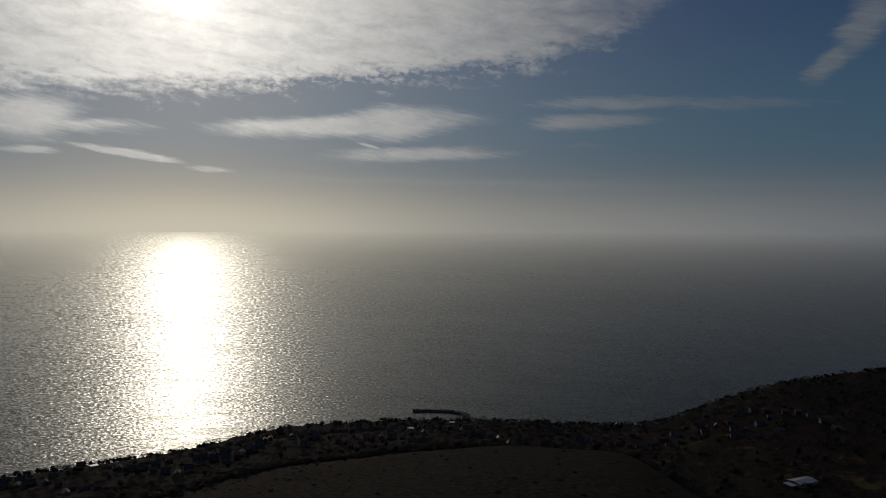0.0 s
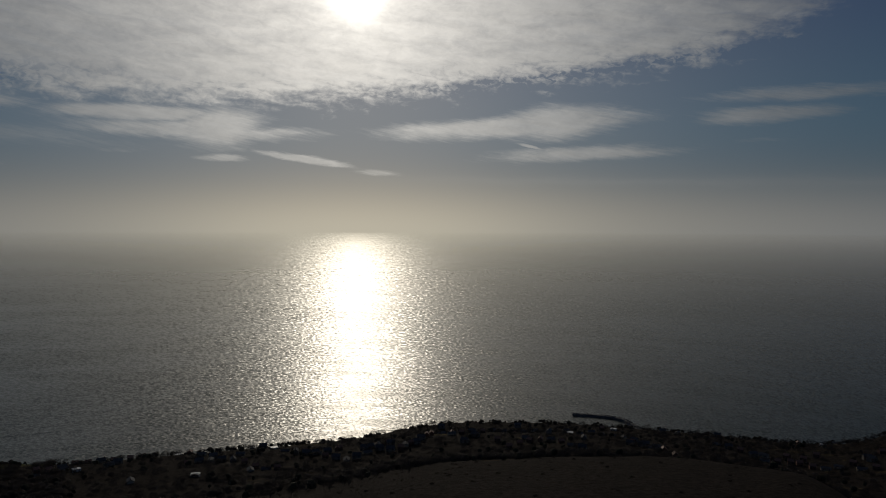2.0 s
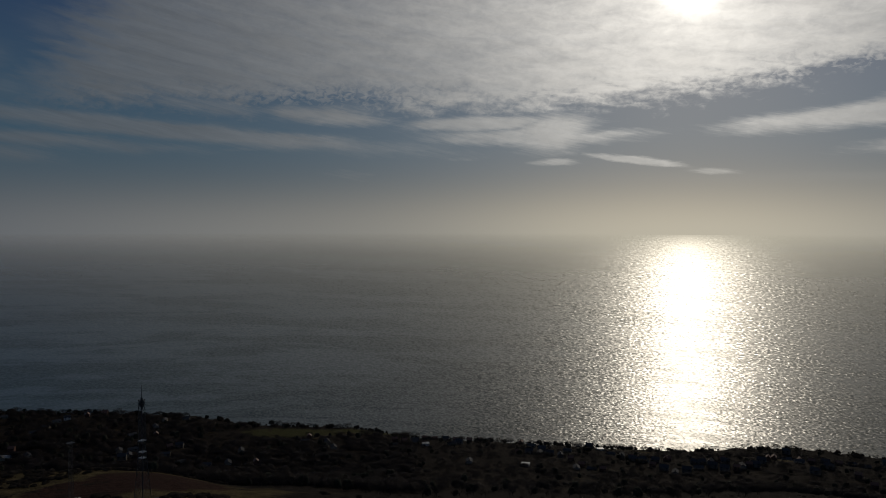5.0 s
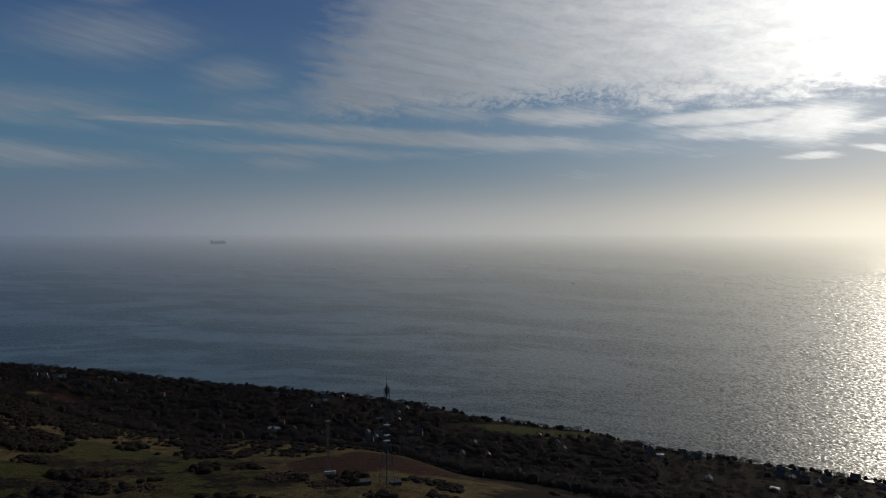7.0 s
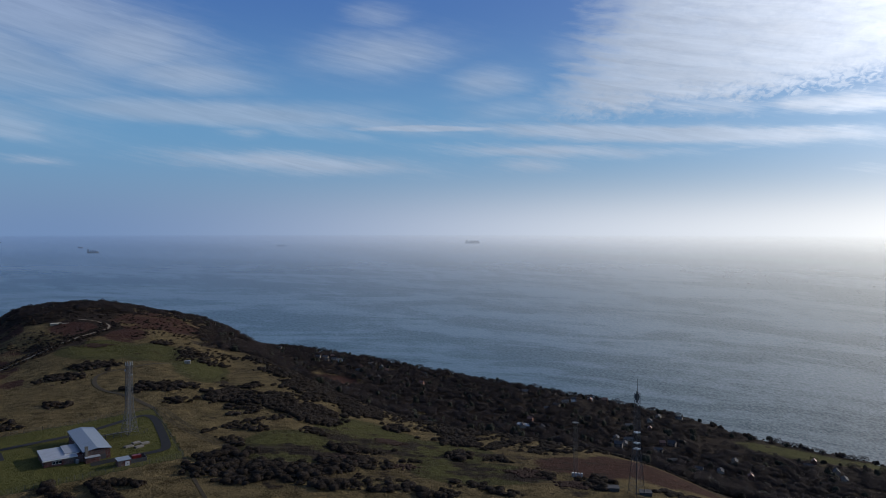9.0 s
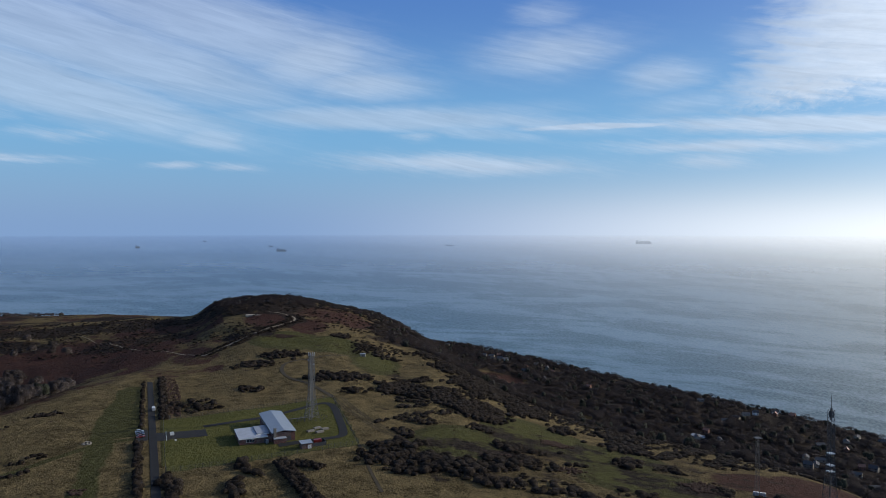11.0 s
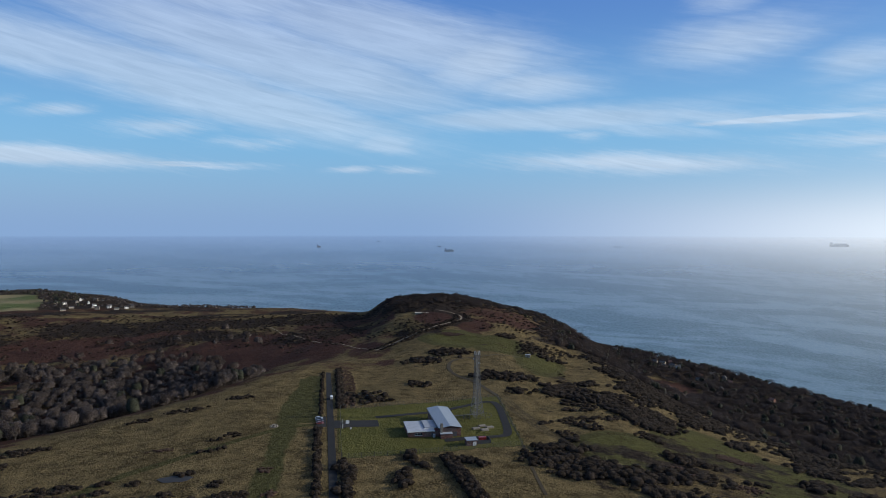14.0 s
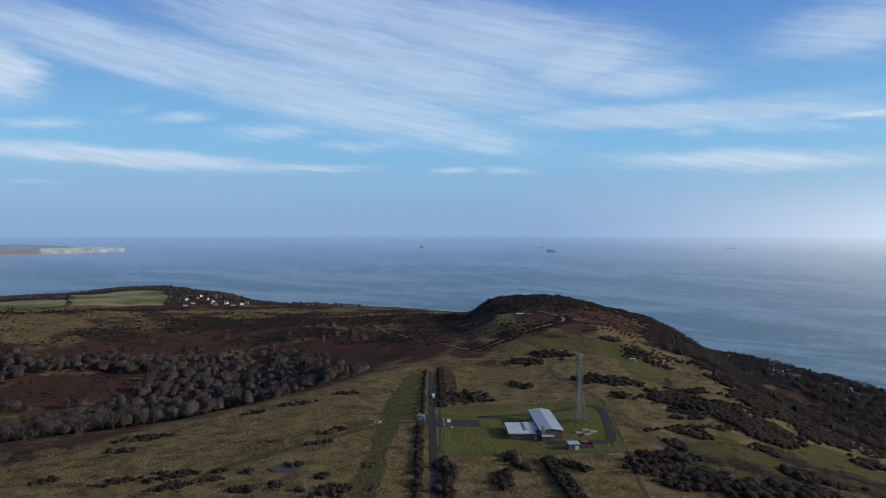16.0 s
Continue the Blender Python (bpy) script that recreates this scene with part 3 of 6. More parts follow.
def land(x, y):
    """The height of the land at (x, y), in numpy arrays; below 0 it is under the sea."""
    x, y = np.asarray(x, float), np.asarray(y, float)
    r, az = np.hypot(x, y), wrap(np.degrees(np.arctan2(-x, y)))
    knots_r, knots_h = [np.zeros_like(r), np.full_like(r, 200.0)], [np.full_like(r, 238.0), np.full_like(r, 236.0)]
    for far, high in LINES:
        knots_r.append(np.interp(az, AZ_TABLE, far))
        knots_h.append(np.interp(az, AZ_TABLE, high))
    h = curve(np.stack(knots_r), np.stack(knots_h), np.minimum(r, knots_r[-1]))
    h = h + ripple(x, y) * np.clip((r - 430) / 300, 0.12, 1) * np.clip((knots_r[-1] - r) / 120, 0, 1)
    past = r - knots_r[-1] - 6 * np.sin(az * 3.1) - 4 * np.sin(az * 9.7)
    drop = np.clip(past / (14 + knots_h[-1] * 0.45), 0, 1)
    return h * (1 - drop * drop * (3 - 2 * drop)) - 8 * np.clip(past / 60, 0, 1)


def fill(mesh, points, faces, smooth=True):
    """Fill a mesh from numpy arrays of points and of faces that all have the same number of corners."""
    faces = np.asarray(faces, np.int32)
    mesh.vertices.add(len(points))
    mesh.vertices.foreach_set("co", np.asarray(points, np.float32).ravel())
    mesh.loops.add(faces.size)
    mesh.loops.foreach_set("vertex_index", faces.ravel())
    mesh.polygons.add(len(faces))
    mesh.polygons.foreach_set("loop_start", np.arange(0, faces.size, faces.shape[1], dtype=np.int32))
    mesh.polygons.foreach_set("use_smooth", np.full(len(faces), smooth))
    mesh.update(calc_edges=True)
    return mesh


def rings(az, r):
    """The points and faces of a sheet of rings round the middle."""
    a, rr = np.meshgrid(np.radians(az), r, indexing="ij")
    na, nr = a.shape
    i = np.arange(na * nr).reshape(na, nr)
    faces = np.stack([i[:-1, :-1], i[:-1, 1:], i[1:, 1:], i[1:, :-1]], -1).reshape(-1, 4)[:, ::-1]
    return (-rr * np.sin(a)).ravel(), (rr * np.cos(a)).ravel(), faces


def sheet(name, x, y, z, faces, mat):
    ob = new(name, fill(bpy.data.meshes.new(name), np.stack([x, y, z], -1), faces))
    ob.data.materials.append(mat)
    return ob


def lay_attribute(ob, name, values):
    ob.data.attributes.new(name, "FLOAT", "POINT").data.foreach_set("value", np.asarray(values, np.float32))


def near_line(x, y, points):
    """The distance from (x, y) to a broken line."""
    best = np.full(np.shape(x), 1e9)
    for (ax, ay), (bx, by) in zip(points, points[1:]):
        dx, dy = bx - ax, by - ay
        s = np.clip(((x - ax) * dx + (y - ay) * dy) / (dx * dx + dy * dy), 0, 1)
        best = np.minimum(best, np.hypot(x - ax - s * dx, y - ay - s * dy))
    return best


def station(right, away):
    """A place in the compound's own axes: metres to the right of the lane and along it."""
    return (-0.437 * right - 0.900 * away, 0.900 * right - 0.436 * away)


def spread(az, r, patches):
    """How far inside a set of soft patches (bearing, way out, half width in degrees, half depth) a place lies, 0 to 1."""
    best = np.zeros_like(r)
    for a, far, wide, deep in patches:
        d = ((az - a) / wide) ** 2 + ((r - far) / deep) ** 2
        best = np.maximum(best, np.clip(1.6 - d, 0, 1))
    return best


LANE = [station(4.2, 200), station(4.2, 300), station(4.4, 460), station(4.6, 546)]
GREEN_WAY = [station(-25, 255), station(-23, 312), station(-19.5, 390), station(-16.5, 452), station(-5, 525)]
SIDE_WAY = [station(0, 383), station(-16, 383), station(-33, 369), station(-54, 348), station(-85, 318), station(-100, 290)]
CHALK_WAY = [(-641, -252), (-679, -242), (-733, -238), (-781, -220), (-838, -215), (-862, -224), (-876, -240), (-884, -262)]
LOOP_WAY = [station(181, 613), station(142, 598), station(111, 591), station(99, 550), station(99, 516), station(109, 493), station(113, 440)]
RUTS = [station(112.5, 438), station(112, 390), station(118.5, 334), station(150, 320)]
EDGE_WAY = [station(98, 331), station(92, 298), station(87, 262)]
HEATH_WAY = [(-640, -252), (-720, -330), (-800, -420), (-900, -520)]

BRACKEN = [(122, 850, 10, 150), (143, 840, 5.0, 70), (106.2, 860, 2.2, 70), (87.8, 1080, 2.2, 60), (98.3, 957, 1.3, 40), (128, 560, 7, 60), (62, 395, 5, 40),
           (67, 372, 4, 30), (133, 1030, 10, 70), (115, 1000, 3, 60), (112, 690, 2, 60), (139, 1060, 3, 30), (147, 1040, 2, 40)]
LUSH = [(105, 720, 2.8, 60), (101.5, 700, 2.2, 60), (85, 420, 4, 50), (91, 360, 4, 30), (79, 385, 4, 40), (76, 330, 5, 25), (145, 742, 5, 15), (98, 620, 2, 60), (52, 990, 4, 40), (46, 1010, 3, 25)]
OPEN_GRASS = [(144.8, 1210, 2.6, 110), (140, 1300, 2.0, 40), (131, 1290, 5, 18), (146, 1390, 5, 18), (145, 742, 5, 15), (118, 1180, 4, 20)]
SCRUB = [(131, 1160, 6.0, 70), (121, 1120, 7, 60), (126, 1010, 5, 45), (116, 920, 4, 50), (136, 1370, 16, 34), (120, 1240, 8, 40), (117, 1090, 6, 60), (148, 1000, 3, 80), (140, 1120, 2.5, 50), (108, 780, 2.2, 40), (107, 1010, 4, 90), (137, 620, 12, 90)]
BARE = [(99.5, 585, 1.6, 22), (94.5, 400, 1.2, 12), (97, 520, 1.0, 14), (92.5, 330, 1.5, 8)]


def cover(x, y, z):
    """What grows where: the share of each kind of ground at every point."""
    r, az = np.hypot(x, y), wrap(np.degrees(np.arctan2(-x, y)))
    brow, coast = np.interp(az, AZ_TABLE, LINES[0][0]), np.interp(az, AZ_TABLE, LINES[4][0])
    right, away = -0.437 * x + 0.900 * y, -0.900 * x - 0.436 * y
    lush = np.maximum(0.07 + 0.0 * r, spread(az, r, LUSH) * 1.5)
    lush = np.maximum(lush, 1.25 * np.clip(1.6 - near_line(x, y, GREEN_WAY) / 5, 0, 1))
    lush = np.maximum(lush, 1.25 * np.clip(1.4 - near_line(x, y, SIDE_WAY) / 2.8, 0, 1))
    lush = np.maximum(lush, 0.8 * ((right > -16) & (right < 0) & (away > 388) & (away < 520)))
    lawn = (right > 8.5) & (right < 99 + (away - 331) * 0.13) & (away > 323 + right * 0.07) & (away < 419 + right * 0.19)
    lush = np.maximum(lush, lawn * 2.0)
    bracken = spread(az, r, BRACKEN)
    valley = np.clip((r - brow - 4) / 25, 0, 1) * (az > 110) * (r < 1500)
    bracken = np.maximum(bracken, 0.55 * valley)
    scrub = spread(az, r, SCRUB) * 0.75
    scrub = np.maximum(scrub, np.clip((r - brow - 40) / 60, 0, 1) * np.clip((100.5 - az) / 4, 0, 1) * (az > -60) * 0.9)
    scrub = scrub * (1 - np.clip(spread(az, r, [(87.8, 1080, 2.2, 60), (98.3, 957, 1.3, 40), (52, 990, 4, 40), (46, 1010, 3, 25)]), 0, 1))
    # rough growth on the southern brow; the spur coloured dark to stand for backlight
    scrub = np.maximum(scrub, spread(az, r, [(0, 400, 26, 120), (35, 320, 18, 80)]) * 1.7)
    scrub = np.maximum(scrub, spread(az, r, [(78, 385, 14, 90), (88, 335, 9, 40)]) * 0.3)
    grass = spread(az, r, OPEN_GRASS)
    scrub, bracken = scrub * (1 - grass), bracken * (1 - grass)
    bracken = np.maximum(bracken, spread(az, r, [(101, 960, 3.2, 90), (103.5, 820, 1.6, 60)]) * 0.8)
    for way in (CHALK_WAY,):
        scrub = np.maximum(scrub, 0.9 * np.clip(1.5 - np.abs(near_line(x, y, way) - 8) / 5, 0, 1))
    field = ((az > 136.1 + 0.3 * np.sin(r / 70)) & (az < 142.4) & (r > 1440) & (r < 1890)) | ((az >= 142.7) & (az < 153) & (r > 1440) & (r < 1640))
    field = field * 1.0
    scrub = np.maximum(scrub, ((r > 1440) & (az > 112) & (az < 160) & (field == 0)) * 0.8)
    bare = spread(az, r, BARE) * 0.42
    bare = np.maximum(bare, np.clip((r - coast - 4) / 6, 0, 1) * (z > -2) * 0.6)
    return {"lush": lush, "bracken": bracken - 2.0 * lawn, "scrub": scrub - 2.0 * lawn, "field": field, "bare": bare}


def make_ground():
    az = np.concatenate([np.arange(-48, 152, 0.31), np.arange(152, 312.1, 2.0)])
    r = np.concatenate([[0.01, 60, 120, 180, 220, 250], np.arange(270, 700, 2.2), 700 * 1.0065 ** np.arange(0, 228), np.linspace(3150, 4850, 12)])
    x, y, faces = rings(az, r)
    z = land(x, y)
    faces = faces[(z[faces] > -7.9).any(axis=1)]
    ob = sheet("ground", x, y, z, faces, MAT["ground"])
    for key, values in cover(x, y, z).items():
        lay_attribute(ob, key, values)
    tagged(ob, "rolling chalk down with winter grass, bracken and scrub above the sea", "ground", kind="structure")


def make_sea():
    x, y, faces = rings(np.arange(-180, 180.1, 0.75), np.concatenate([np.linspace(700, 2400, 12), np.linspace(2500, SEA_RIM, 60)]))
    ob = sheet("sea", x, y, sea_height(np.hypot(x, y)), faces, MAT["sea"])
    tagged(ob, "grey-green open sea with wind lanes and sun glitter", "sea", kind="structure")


def on_sea(az, el):
    """The place on the far sea at a bearing and height, in degrees."""
    t, r, step = math.tan(radians(el)), 2000.0, 500.0
    while step > 0.05:
        if EYE + (r + step) * t > sea_height(r + step):
            r += step
        else:
            step /= 2
    return Vector((-r * math.sin(radians(az)), r * math.cos(radians(az)), EYE + r * t))


make_ground()
make_sea()


def part(name, bm, mat, parent, label=""):
    """Links a bmesh as one mesh object under a thing or a part."""
    mesh = bpy.data.meshes.new(name)
    bm.to_mesh(mesh)
    bm.free()
    return part_of(name, mesh, mat, parent, label)


def part_of(name, mesh, mat, parent, label=""):
    ob = new(name, mesh)
    if not mesh.materials:
        mesh.materials.append(mat)
    ob.parent = parent
    if label:
        tagged(ob, label)
    return ob


def block(x0, x1, y0, y1, z0, z1, bm=None, bevel=0.0):
    """A box between two corners, added to bm."""
    bm = bm or bmesh.new()
    made = bmesh.ops.create_cube(bm, size=1.0)["verts"]
    bmesh.ops.scale(bm, vec=(x1 - x0, y1 - y0, z1 - z0), verts=made)
    bmesh.ops.translate(bm, vec=((x0 + x1) / 2, (y0 + y1) / 2, (z0 + z1) / 2), verts=made)
    if bevel:
        edges = {e for v in made for e in v.link_edges}
        bmesh.ops.bevel(bm, geom=list(edges), offset=bevel, segments=1, affect="EDGES")
    return bm


def beam(a, b, thick, bm=None, sides=4, thin=None):
    """A straight bar from a to b, tapered to thin."""
    bm = bm or bmesh.new()
    a, b = Vector(a), Vector(b)
    turn = (b - a).to_track_quat("Z", "Y").to_matrix().to_4x4()
    bmesh.ops.create_cone(bm, cap_ends=True, segments=sides, radius1=thick / 2, radius2=(thin or thick) / 2, depth=(b - a).length,
                          matrix=Matrix.Translation((a + b) / 2) @ turn)
    return bm


def prism(outline, z0, z1, bm=None):
    """An upright prism over an outline of (x, y)."""
    bm = bm or bmesh.new()
    low = [bm.verts.new((x, y, z0)) for x, y in outline]
    high = [bm.verts.new((x, y, z1)) for x, y in outline]
    bm.faces.new(low[::-1])
    bm.faces.new(high)
    for i in range(len(low)):
        j = (i + 1) % len(low)
        bm.faces.new((low[i], low[j], high[j], high[i]))
    return bm


def gable(x0, x1, y0, y1, z, rise, over=0.35, thick=0.18, bm=None):
    """A pitched roof with its ridge along y."""
    bm = bm or bmesh.new()
    xm = (x0 + x1) / 2
    drop = rise * over / ((x1 - x0) / 2)
    rows = []
    for y in (y0 - over, y1 + over):
        rows.append([bm.verts.new(c) for c in ((x0 - over, y, z - drop), (xm, y, z + rise), (x1 + over, y, z - drop),
                                               (x1 + over, y, z - drop + thick), (xm, y, z + rise + thick), (x0 - over, y, z - drop + thick))])
    for i in range(6):
        j = (i + 1) % 6
        bm.faces.new((rows[0][i], rows[0][j], rows[1][j], rows[1][i]))
    for row, flip in ((rows[0], True), (rows[1], False)):
        for quad in ((0, 1, 4, 5), (1, 2, 3, 4)):
            face = [row[k] for k in quad]
            bm.faces.new(face[::-1] if flip else face)
    bmesh.ops.recalc_face_normals(bm, faces=bm.faces)
    return bm


def thing(name, place, turn, label, category, group=""):
    """An empty at a thing's base, which parents its parts."""
    ob = new(name)
    ob.matrix_world = pose(*place, 0, 0, turn)
    ob.empty_display_size = 0.2
    return tagged(ob, label, category, group)


def ground_at(x, y):
    return float(land(np.array([x]), np.array([y]))[0])


def lowest(x, y, reach):
    """The lowest ground within a square round a place."""
    k = np.array([-1.0, 0.0, 1.0]) * reach
    gx, gy = np.meshgrid(x + k, y + k)
    return float(land(gx.ravel(), gy.ravel()).min())


ALONG = 115.9  # the turn of the compound's own axes


rng = np.random.default_rng(11)


def blades(starts, ways, length, width, r, puff):
    """Thin three-cornered blades from starts along ways; puff: which way the crown faces there."""
    # each blade lies along the crown's outside, a little askew
    out = puff / (np.linalg.norm(puff, axis=1, keepdims=True) + 1e-9) + 0.28 * r.normal(size=ways.shape)
    side = np.cross(out, ways)
    side /= np.linalg.norm(side, axis=1, keepdims=True) + 1e-9
    a, b, c = starts + side * width[:, None] / 2, starts - side * width[:, None] / 2, starts + ways * length[:, None]
    points = np.stack([a, b, c], 1).reshape(-1, 3)
    return points, np.arange(len(points)).reshape(-1, 3), np.repeat(puff, 3, 0)


def stick(a, b, wide, thin):
    """A tapered bar with three sides, as points and faces."""
    a, b = np.array(a, float), np.array(b, float)
    d = (b - a) / np.linalg.norm(b - a)
    u = np.cross(d, [0.31, 0.77, 0.55])
    u /= np.linalg.norm(u)
    v = np.cross(d, u)
    ring = [(math.cos(k * 2.094), math.sin(k * 2.094)) for k in range(3)]
    points = [a + (u * c + v * s) * wide / 2 for c, s in ring] + [b + (u * c + v * s) * thin / 2 for c, s in ring]
    faces = [f for k in range(3) for f in ((k, (k + 1) % 3, 3 + (k + 1) % 3), (k, 3 + (k + 1) % 3, 3 + k))]
    points = np.array(points)
    return points, np.array(faces), points * [1, 1, 0] - np.array([*((a + b) / 2)[:2], 0])


def gather(pieces):
    points, faces, puffs, n = [], [], [], 0
    for p, f, w in pieces:
        points.append(p)
        faces.append(f + n)
        puffs.append(w)
        n += len(p)
    return np.concatenate(points), np.concatenate(faces), np.concatenate(puffs)


def bare_tree(seed, count):
    """A leafless tree 1 high: trunk with limbs, and a fine uneven crown of twigs."""
    r = np.random.default_rng(seed)
    fork = 0.22 + 0.08 * r.random()
    wood, tips = [stick((0, 0, -0.06), (0, 0, fork), 0.055, 0.04)], []
    for k in range(7):
        a = k * 0.9 + r.random() * 0.6
        lean = 0.22 + 0.2 * r.random()
        tip = np.array([math.cos(a) * lean, math.sin(a) * lean, 0.55 + 0.25 * r.random() - 0.25 * lean])
        wood.append(stick((0, 0, fork * (0.75 + 0.25 * r.random())), tip, 0.03, 0.008))
        tips.append(tip)
    tips = np.array(tips)
    base = tips[r.integers(0, len(tips), count)] * r.uniform(0.55, 1.05, (count, 1))
    base[:, 2] += r.normal(size=count) * 0.03
    ways = base - [0, 0, 0.36] + r.normal(size=(count, 3)) * 0.16
    ways /= np.linalg.norm(ways, axis=1, keepdims=True)
    return gather(wood), blades(base, ways, r.uniform(0.12, 0.30, count), r.uniform(0.018, 0.05, count) * (150 / count) ** 0.5, r, base - [0, 0, 0.4])


def dome_crown(seed, lumps, twigs, tall=0.62):
    """A crown of overlapping rounded heads of fine twigs, uneven all over, with longer twigs that stand out of it; 1 high."""
    r = np.random.default_rng(seed)
    bm = bmesh.new()
    bmesh.ops.create_uvsphere(bm, u_segments=7, v_segments=5, radius=1.0)
    bmesh.ops.delete(bm, geom=[v for v in bm.verts if v.co.z < -0.6], context="VERTS")
    bmesh.ops.triangulate(bm, faces=bm.faces)
    bm.verts.index_update()
    ball, sides = np.array([v.co[:] for v in bm.verts]), np.array([[v.index for v in f.verts] for f in bm.faces])
    bm.free()
    pieces, heads = [], []
    for k in range(lumps):
        a, off = k * 6.28 / lumps + r.uniform(0, 1.5), r.uniform(0.12, 0.24) if lumps > 1 else 0.0
        size = r.uniform(0.26, 0.38)
        middle = np.array([math.cos(a) * off, math.sin(a) * off, 1 - tall / 2 - size * 0.35 + r.uniform(-0.08, 0.06)])
        bumps = 0.14 * np.sin(ball @ r.normal(size=(3, 1)) * 3.1 + r.uniform(0, 6))[:, :1] + 0.10 * np.sin(ball @ r.normal(size=(3, 1)) * 5.3 + r.uniform(0, 6)) + r.uniform(-0.1, 0.1, (len(ball), 1))
        points = middle + ball * size * (1 + bumps) * [1, 1, tall / 0.62 * 1.05]
        points[:, 2] = np.maximum(points[:, 2], 0.02)
        pieces.append((points, sides, ball + 0.4 * (points - [0, 0, 0.5])))
        heads.append((middle, size))
    way = r.normal(size=(twigs, 3))
    way[:, 2] = np.abs(way[:, 2])
    way /= np.linalg.norm(way, axis=1, keepdims=True)
    which = r.integers(0, lumps, twigs)
    start = np.array([heads[k][0] for k in which]) + way * np.array([heads[k][1] for k in which])[:, None] * 0.85
    turn = way + r.normal(size=(twigs, 3)) * 0.35
    turn /= np.linalg.norm(turn, axis=1, keepdims=True)
    if twigs:
        pieces.append(blades(start, turn, r.uniform(0.12, 0.24, twigs), r.uniform(0.03, 0.055, twigs), r, way))
    return gather(pieces)


def mesh_of(name, shape, mat):
    mesh = fill(bpy.data.meshes.new(name), shape[0], shape[1], smooth=False)
    mesh.materials.append(mat)
    mesh.attributes.new("puff", "FLOAT_VECTOR", "POINT").data.foreach_set("vector", np.ascontiguousarray(shape[2], np.float32).ravel())
    return mesh


def strew(name, shapes, x, y, size, mat, sink=0.0, squash=1.0):
    """One joined mesh of many plants of the given shapes at (x, y)."""
    n = len(x)
    z = land(x, y) - sink
    kind, turn, tone = rng.integers(0, len(shapes), n), rng.uniform(0, 6.28, n), rng.random(n)
    points, faces, tones, puffs, start = [], [], [], [], 0
    for k, (p, f, w) in enumerate(shapes):
        i = np.where(kind == k)[0]
        if not len(i):
            continue
        c, s = np.cos(turn[i])[:, None], np.sin(turn[i])[:, None]
        px = (p[:, 0] * c - p[:, 1] * s) * size[i, None] + x[i, None]
        py = (p[:, 0] * s + p[:, 1] * c) * size[i, None] + y[i, None]
        pz = p[:, 2] * size[i, None] * squash + z[i, None]
        points.append(np.stack([px, py, pz], -1).reshape(-1, 3))
        faces.append((f[None] + (np.arange(len(i)) * len(p))[:, None, None] + start).reshape(-1, 3))
        puffs.append(np.stack([w[:, 0] * c - w[:, 1] * s, w[:, 0] * s + w[:, 1] * c, w[:, 2] + 0 * c], -1).reshape(-1, 3))
        tones.append(np.repeat(tone[i], len(p)))
        start += len(i) * len(p)
    ob = new(name, fill(bpy.data.meshes.new(name), np.concatenate(points), np.concatenate(faces), smooth=True))
    ob.data.materials.append(mat)
    lay_attribute(ob, "tone", np.concatenate(tones))
    ob.data.attributes.new("puff", "FLOAT_VECTOR", "POINT").data.foreach_set("vector", np.concatenate(puffs).astype(np.float32).ravel())
    return ob


def scatter(az0, az1, r0, r1, gap):
    """Uneven places in a sector, about gap apart."""
    n = int(radians(az1 - az0) * (r1 * r1 - r0 * r0) / 2 / gap ** 2)
    az, r = rng.uniform(az0, az1, n), np.sqrt(rng.uniform(r0 * r0, r1 * r1, n))
    return -r * np.sin(np.radians(az)), r * np.cos(np.radians(az)), az, r


def line_at(k, az):
    return np.interp(az, AZ_TABLE, LINES[k][0])


CLEARINGS = [(62, 395, 6, 45), (67, 372, 4, 36), (87.8, 1080, 2.0, 50), (98.3, 957, 1.2, 36), (52, 985, 4.5, 34), (46, 1010, 3, 22), (56.5, 1075, 3, 22), (143, 840, 5.0, 66), (145, 742, 5, 16), (69, 690, 1.2, 30)]


